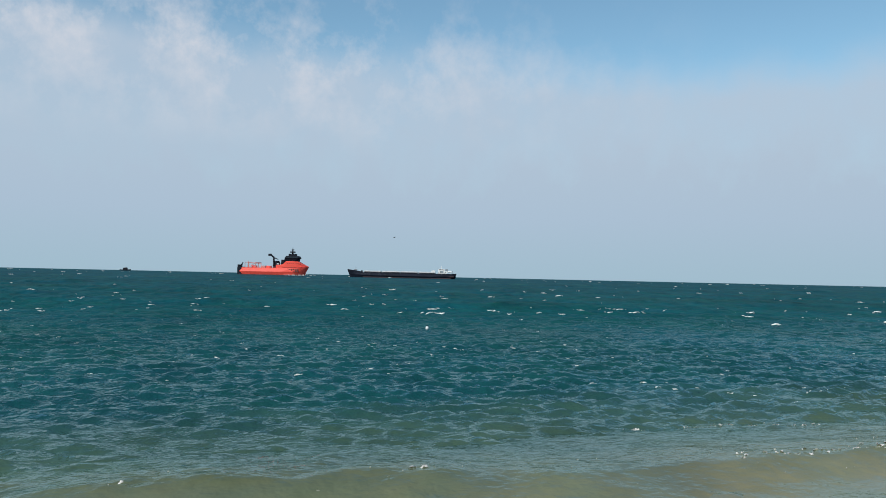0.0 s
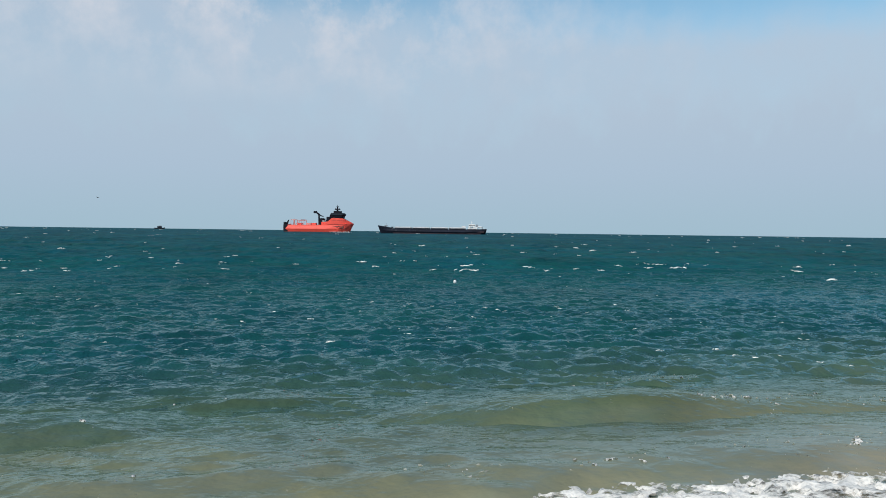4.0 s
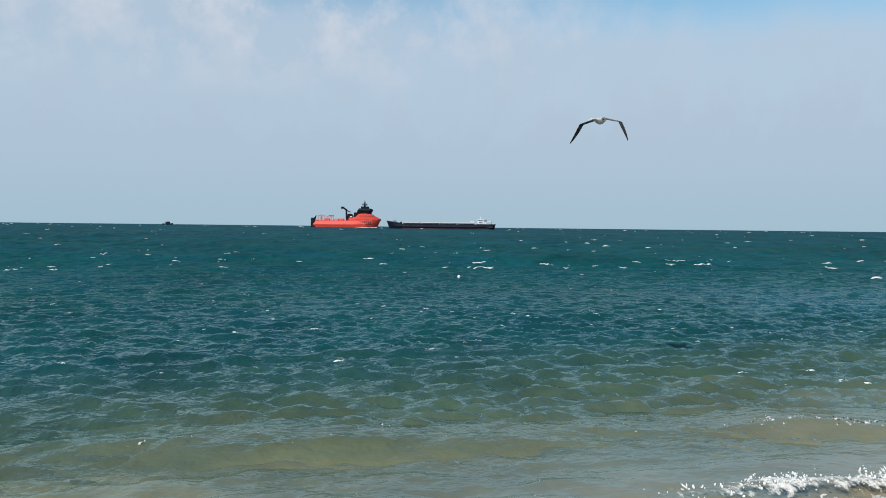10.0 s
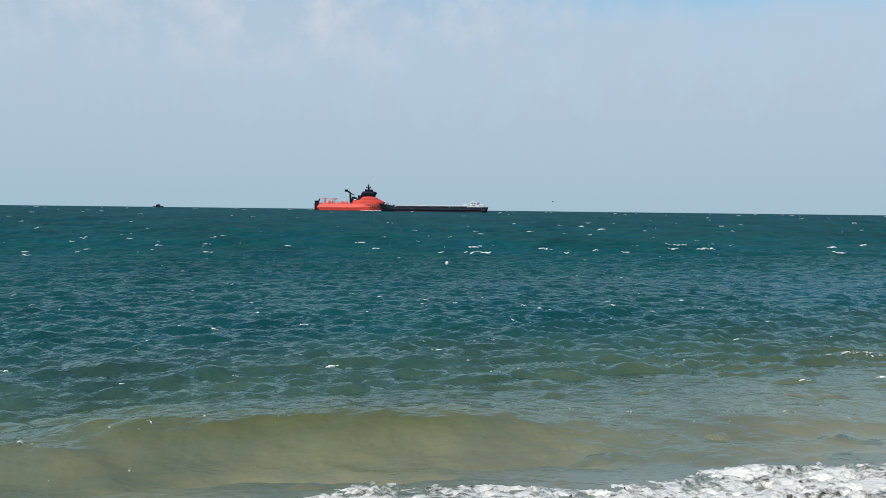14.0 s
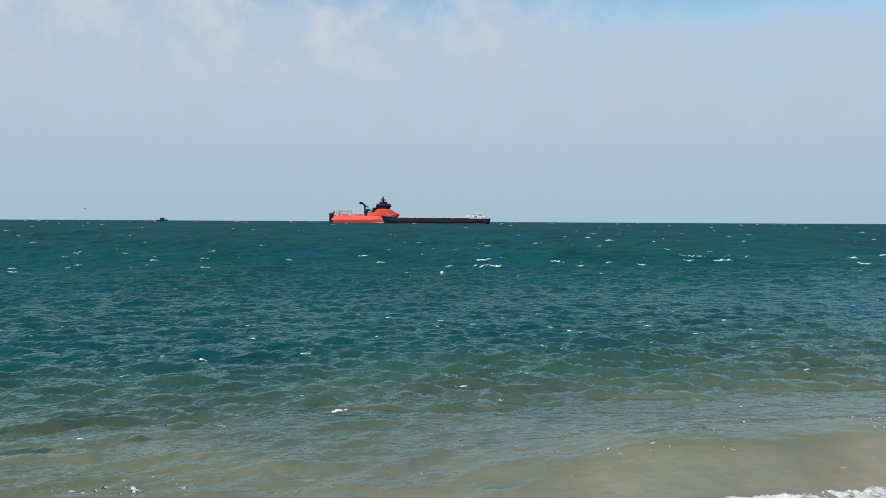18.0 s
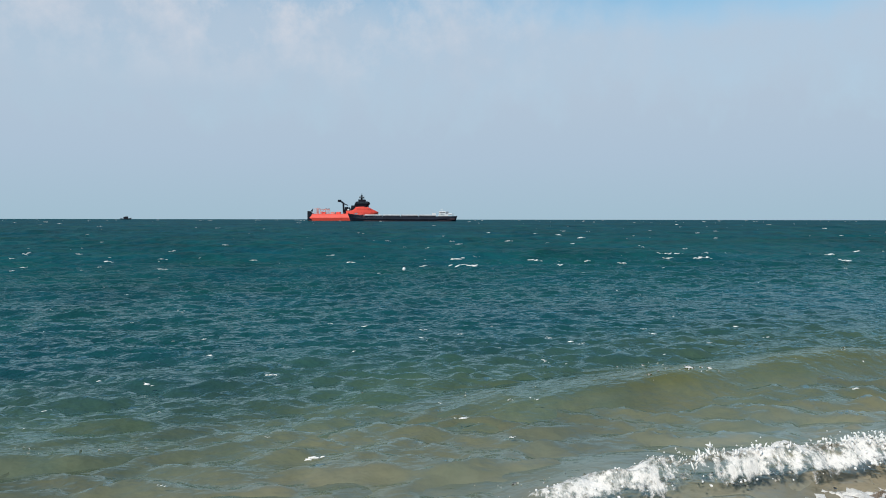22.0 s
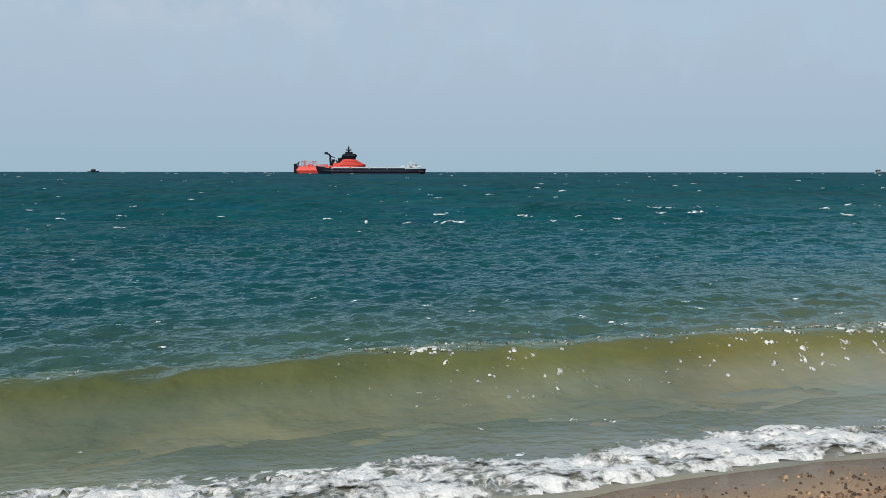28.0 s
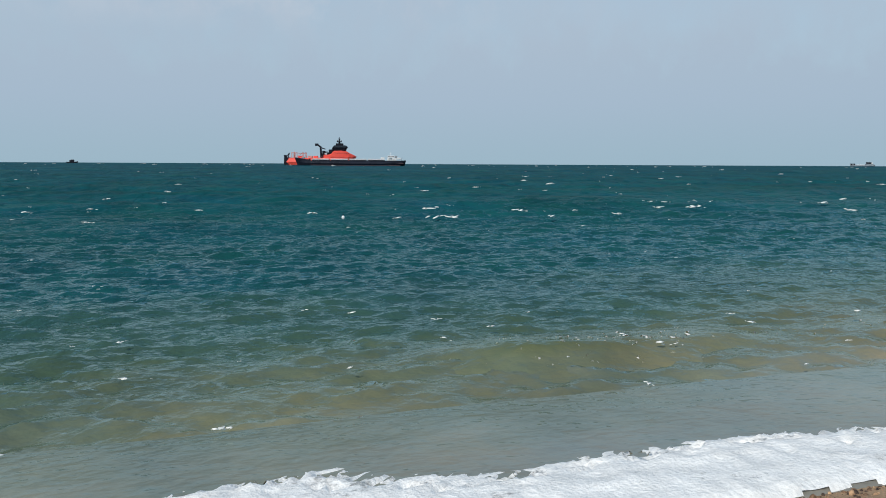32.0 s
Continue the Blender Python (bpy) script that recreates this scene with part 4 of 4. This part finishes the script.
def far_boat():
    s = thing("fishing_boat", "small dark workboat far out on the horizon", "boat")
    part("hull", hull([(-17, -16, 3, 2.6, 3.4), (-8, -8, 4, 3.7, 2.8), (8, 8, 3.8, 3.4, 3.2), (17, 15, 0.4, 0.3, 4.8)]), DARK, s)
    part("cabin", bm_box(-7, 6, -2.6, 2.6, 2.8, 8.4, bev=0.3), DARK, s)
    part("wheelhouse", bm_box(-3, 4, -2.2, 2.2, 8.4, 10.2, bev=0.2), GREY, s)
    part("mast", bm_rod((0, 0, 10), (0, 0, 13), 0.25, 0.15), DARK, s)
    return s


def far_ship():
    s = thing("tanker_ship", "grey cargo ship with a pale deckhouse far off on the horizon", "ship")
    part("hull", hull([(-55, -52, 0.6, 0.4, 10.0), (-45, -44, 7, 6, 8.6), (-38, -38, 8.5, 8.2, 5.0), (40, 40, 8.5, 8.2, 5.0), (54, 51, 7, 5, 7.0)]), GREY, s, "grey hull")
    part("forecastle", bm_box(-52, -34, -5, 5, 5, 11.5, bev=0.4), DARK, s, "dark forecastle")
    part("deckhouse", bm_box(16, 48, -7, 7, 5, 11, bev=0.4), GREY, s)
    part("wheelhouse", bm_box(22, 36, -7.5, 7.5, 11, 17.5, bev=0.3), DARK, s)
    part("funnel", bm_box(40, 46, -2.5, 2.5, 11, 16, bev=0.4), WHITE, s, "white funnel")
    part("mast", bm_rod((30, 0, 17), (30, 0, 24), 0.6, 0.3), GREY, s)
    part("deck_crane", bm_rod((-12, 0, 5), (-12, 0, 10), 0.9, 0.7), GREY, s)
    part("deck_cargo", bm_box(-26, 10, -5, 5, 5, 7.6, bev=0.3), WHITE, s, "pale deck cargo")
    return s


def buoy():
    s = thing("buoy", "small white float bobbing on the waves", "buoy")
    bm = bmesh.new()
    bmesh.ops.create_uvsphere(bm, u_segments=16, v_segments=12, radius=0.075, matrix=Matrix.Translation((0, 0, 0.06)) @ Matrix.Diagonal((1, 1, 1.25, 1)))
    part("float", bm, WHITE, s, smooth=True)
    part("neck", bm_rod((0, 0, 0.15), (0, 0, 0.20), 0.03, 0.025), DARK, s, "dark neck ring")
    return s


# ---- birds ----
def gull(name="gull", label="white gull with dark-tipped wings flying over the sea"):
    """Body along +x, wings hinged at the shoulders; a wing's own pose turns about x."""
    g = thing(name, label, "bird")
    rings = []
    for x, ry, rz, z in ((-0.27, 0.028, 0.010, 0.01), (-0.20, 0.045, 0.022, 0.008), (-0.10, 0.062, 0.052, 0.0), (0.02, 0.075, 0.072, -0.004), (0.12, 0.062, 0.062, 0.004), (0.18, 0.042, 0.045, 0.018), (0.225, 0.040, 0.042, 0.026), (0.262, 0.026, 0.028, 0.024), (0.275, 0.010, 0.012, 0.022)):
        rings.append([(x, 0.82 * ry * math.cos(a), z + 0.82 * rz * math.sin(a)) for a in np.linspace(0, 2 * math.pi, 14, endpoint=False)])
    part("body", loft(rings), FEATHER_W, g, "white body and head", smooth=True)
    part("bill", bm_rod((0.268, 0, 0.02), (0.322, 0, 0.008), 0.011, 0.004), BILL, g, "yellow bill")
    rings = []
    for x, w, z in ((-0.23, 0.035, 0.012), (-0.32, 0.065, 0.010), (-0.385, 0.080, 0.008)):
        rings.append([(x, -w, z), (x, -w * 0.4, z + 0.008), (x, w * 0.4, z + 0.008), (x, w, z), (x, 0, z - 0.006)])
    part("tail", loft(rings), FEATHER_W, g)
    wings = []
    for side in (1, -1):
        rings = []
        for y, x0, x1, t in ((0.0, -0.085, 0.085, 0.024), (0.12, -0.095, 0.100, 0.020), (0.24, -0.080, 0.115, 0.015), (0.30, -0.070, 0.115, 0.012)):
            c = [(x0, 0), (x0 * 0.4 + x1 * 0.6, t), (x1 - 0.01, t * 0.6), (x1, 0), (x1 - 0.02, -t * 0.35), ((x0 + x1) / 2, -t * 0.1)]
            rings.append([(x, side * y, z) for x, z in c])
        w = part("wing", loft(rings), FEATHER_G, g, "grey wing", smooth=True)
        w.location = (0.03, side * 0.05, 0.035)
        rings = []
        for y, x0, x1, t in ((0.0, -0.070, 0.115, 0.012), (0.12, -0.085, 0.085, 0.010), (0.24, -0.095, 0.030, 0.007), (0.33, -0.105, -0.035, 0.004), (0.37, -0.112, -0.085, 0.002)):
            c = [(x0, 0), (x0 * 0.4 + x1 * 0.6, t), (x1 - 0.004, t * 0.6), (x1, 0), (x1 - 0.01, -t * 0.35), ((x0 + x1) / 2, -t * 0.1)]
            rings.append([(x, side * y, z) for x, z in c])
        tip = part("wing_tip", loft(rings), FEATHER_B, w, "dark wing tip", smooth=True)
        tip.location = (0, side * 0.30, 0)
        wings.append((w, tip, side))
    return g, wings


ORANGE_SHIP, CARGO, BOAT, FAR, BUOY = orange_ship(), cargo_ship(), far_boat(), far_ship(), buoy()
GULL, WINGS = gull()
# flight of the gull: seconds, direction to the right and up in degrees, distance
FLIGHT = [
    (0.0, -84.00, -3.00, 60.0),
    (6.0, -62.00, -2.40, 28.0),
    (8.0, -34.48, -2.12, 13.0),
    (8.1, -32.54, -1.85, 13.0),
    (8.3, -27.86, -1.22, 13.0),
    (8.5, -23.62, -0.86, 13.0),
    (8.7, -18.81, -0.21, 13.0),
    (8.9, -14.44, 2.04, 13.0),
    (9.0, -11.95, 2.26, 13.0),
    (9.2, -7.33, 4.84, 13.0),
    (9.3, -5.64, 4.57, 13.0),
    (9.5, -1.13, 5.91, 13.0),
    (9.8, 5.16, 7.76, 13.0),
    (10.0, 9.42, 8.09, 13.0),
    (10.2, 14.11, 8.44, 13.0),
    (10.4, 18.53, 8.32, 13.0),
    (10.6, 22.07, 8.08, 13.0),
    (10.8, 26.38, 7.40, 13.0),
    (10.9, 27.99, 7.26, 13.0),
    (11.0, 29.71, 7.27, 13.0),
    (13.0, 60.00, 7.00, 26.0),
    (32.0, 84.00, 9.00, 150.0),
]
FAR_FLIGHTS = [
    [(0.0, -3.79, 2.94, 190), (1.0, -9.65, 2.50, 190), (2.0, -15.37, 1.86, 190), (3.0, -20.95, 1.55, 190), (3.5, -24.08, 1.78, 190), (8.0, -48.00, 3.00, 200), (32.0, -80.00, 8.00, 400)],
    [(0.0, 75.00, 4.00, 320), (9.0, 40.00, 2.00, 200), (12.0, 18.90, 0.42, 190), (13.0, 13.46, 0.66, 190), (18.0, -27.63, 0.74, 190), (22.0, -50.00, 3.00, 200), (32.0, -78.00, 6.00, 330)],
]
FAR_BIRDS = []
for k in range(2):
    bird, ws = gull("seabird", "small dark seabird gliding low over the sea")
    for w, tip, side in ws:
        w.rotation_euler.x, tip.rotation_euler.x = side * radians(24), -side * radians(30)
    for o in bird.children_recursive:
        o.data.materials.clear()
        o.data.materials.append(FEATHER_D)
        if "label" in o:
            del o["label"]
    FAR_BIRDS.append(bird)


def buoy_place(t):
    """The float drifts slowly along the shore, 34 m off."""
    a = radians(float(np.interp(t, (0, 13, 18, 24, 28, 32), (-1.1, -1.15, -1.8, -2.4, -2.9, -3.2))))
    return 34 * math.sin(a), 34 * math.cos(a)


def motions():
    # the sea and its whitecaps run in to the shore
    walk(SEA, [(0, at_shore(0, 0, -0.15)), (CLIP, at_shore(-SEA_DRIFT * CLIP, 0, -0.15))])
    walk(FLECKS, [(0, at_shore(4, 0, 0)), (CLIP, at_shore(4 - 0.5 * CLIP, 0, 0))])
    walk(CAPS, [(0, at_shore(6, 0, 0)), (CLIP, at_shore(6 - 0.5 * CLIP, 0, 0))])
    for tb, amp, out_u, up_u, turn, speed, sw, fo, ws in SURF_THINGS:
        big = amp > 0.5
        rows = []
        for t in np.arange(0, CLIP + 0.01, 0.4):
            s = tb - t
            u = out_u + speed * s if s > 0 else out_u + 0.8 * max(s, -1.2)
            rise = min(1, max(0, (5.5 - s) / 4.0))
            z = -(amp + 0.15) * (1 - rise) if s > 0 else -(amp + 0.35) * min(1, -s / 0.9)
            rows.append((float(t), at_shore(min(u, 26), 0, z, turn + (float(np.interp(s, (-1, 0, 2), (1, 4, 1))) if big else 0.0))))
        walk(sw, rows)
        # the foam comes up at one end first, runs in and sinks away
        path = [(tb - 1.3, out_u + 1.6, -0.95, -2.0), (tb - 0.5, out_u + 0.45, -0.50, -4.5), (tb - 0.15, out_u - 0.15, 0.05, 0.0), (tb + 0.3, out_u - 0.48, 0.05, 0.0), (tb + 0.9, out_u - 0.85, 0.03 - 0.35 * amp, 0.0),
                (tb + 1.6, out_u - 1.20, -amp * 0.9, 0.0), (tb + 2.6, out_u - 1.30, -amp * 1.3 - 0.15, 0.0)]
        if big:
            path = [(tb - 2.0, out_u + 2.2, -1.2, 0.0), (tb - 1.1, out_u + 1.0, -0.92, -6.0), (tb - 0.6, out_u + 0.30, -0.55, -5.5), (tb - 0.25, out_u - 0.15, -0.20, -3.2), (tb + 0.1, out_u - 0.45, -0.02, -1.2),
                    (tb + 0.5, out_u - 0.70, 0.04, 0.0), (tb + 0.9, out_u - 0.95, -0.06, 0.0), (tb + 1.4, out_u - 1.20, -0.32, 0.0), (tb + 2.2, out_u - 1.3, -0.80, 0.0)]
        swing = (lambda t: float(np.interp(t, (tb - 2, tb, tb + 1.2), (turn + 5, turn + 4, turn + 1)))) if big else (lambda t: turn)
        lift = -0.06 if tb == 26.8 else 0.0
        walk(fo, clipped([(*p, swing(p[0])) for p in path], lambda u, z, lean, way: at_shore(u, 0, z + lift, way) @ pose(0, 0, 0, 0, lean, 0)))
        path = [(tb - 0.2, out_u + 0.3, -0.6), (tb + 0.5, out_u - 0.5, 0.0), (tb + 1.9, up_u, 0.0), (tb + 2.5, up_u + 0.1, 0.0)]
        path += [(tb + 4.0, up_u + 0.6, 0.0), (tb + 5.4, up_u + 1.2, -0.3)] if tb == 26.8 else [(tb + 3.3, up_u + 0.4, -0.10), (tb + 4.2, up_u + 0.8, -0.45)]
        if big:
            path[0:2] = [(tb - 0.7, out_u + 0.3, -0.6), (tb - 0.05, out_u - 0.75, -0.30), (tb + 0.5, out_u - 0.9, 0.0)]
        # followed closely, so that it keeps to the slope of the sand
        ts = [p[0] for p in path]
        path = [(float(t), *(float(np.interp(t, ts, [p[k] for p in path])) for k in (1, 2))) for t in np.arange(ts[0], ts[-1] + 0.01, 0.2)]
        way = 1.2 if big else turn * 0.5 if turn > 0 else turn
        walk(ws, clipped(path, lambda u, z: at_shore(u, 0, max(0.03, float(beach_height(np.array(u))) + 0.012) + z, way)))
    walk(SPLASH, clipped([(30.3, 5.5, -0.5), (30.6, 5.5, 0.12), (30.85, 5.5, 0.26), (31.1, 5.48, 0.20), (31.5, 5.45, -0.5)], lambda u, z: at_shore(u, 3.4, z)))
    # ships
    def ship_rows(dist, px0, rate, bend, offset, head=0.0):
        rows = []
        for t in np.arange(0, CLIP + 0.1, 4.0):
            a = (px0 + rate * t + bend * t * t) / LENS
            rows.append((float(t), pose(dist * math.tan(a) + offset, dist, -0.1, 0, 0, head)))
        return rows
    walk(ORANGE_SHIP, ship_rows(960, -262.2, 7.43, -0.0524, -23.6))
    walk(CARGO, [(t, pose(840 * (px - 169) / LENS + 62.5, 840, -0.1)) for t, px in ((0.0, 1.0), (8.0, 11.0), (16.0, 20.0), (20.0, 20.5), (26.0, 17.0), (32.0, 13.7))])
    walk(BOAT, ship_rows(2300, -529.6, 0.86, 0, 0))
    walk(FAR, ship_rows(3000, 784.8, -0.24, 0, -12))
    # small dark birds far out, flying to the left
    for bird, rows in zip(FAR_BIRDS, FAR_FLIGHTS):
        walk(bird, [(t, pose(d * math.sin(radians(a)), d * math.cos(radians(a)), EYE + d * math.tan(radians(e)), 0, 0, 165)) for t, a, e, d in rows])
    walk(BUOY, [(t, pose(*buoy_place(t), 0.06 + 0.09 * math.sin(t * 2.1), 9 * math.sin(t * 1.7))) for t in np.arange(0, CLIP + 0.1, 0.5)])
    # the gull, three strokes a second
    rows = []
    for t, az, el, d in FLIGHT:
        a, e = radians(az), radians(el)
        rows.append((t, pose(d * math.sin(a) * math.cos(e), d * math.cos(a) * math.cos(e), EYE + d * math.sin(e), 0, -4, 60)))
    walk(GULL, rows)
    stroke = ((50, -10), (14, -42), (-14, -48))
    for w, tip, side in WINGS:
        r1, r2 = [(0.0, pose(*w.location, side * 6))], [(0.0, pose(*tip.location, -side * 14))]
        for k in range(79, 113):
            up, bend = stroke[(k - 83) % 3]
            r1.append((k / 10, pose(*w.location, side * up)))
            r2.append((k / 10, pose(*tip.location, side * bend)))
        r1.append((CLIP, pose(*w.location, side * 6)))
        r2.append((CLIP, pose(*tip.location, -side * 14)))
        walk(w, r1)
        walk(tip, r2)


def clipped(path, make):
    """Rows from the clip's start to its end out of a path that may begin before or end after it."""
    ts = [p[0] for p in path]
    want = sorted({0.0, CLIP} | {round(t, 2) for t in ts if 0 < t < CLIP})
    return [(t, make(*[float(np.interp(t, ts, [p[k] for p in path])) for k in range(1, len(path[0]))])) for t in want]


motions()
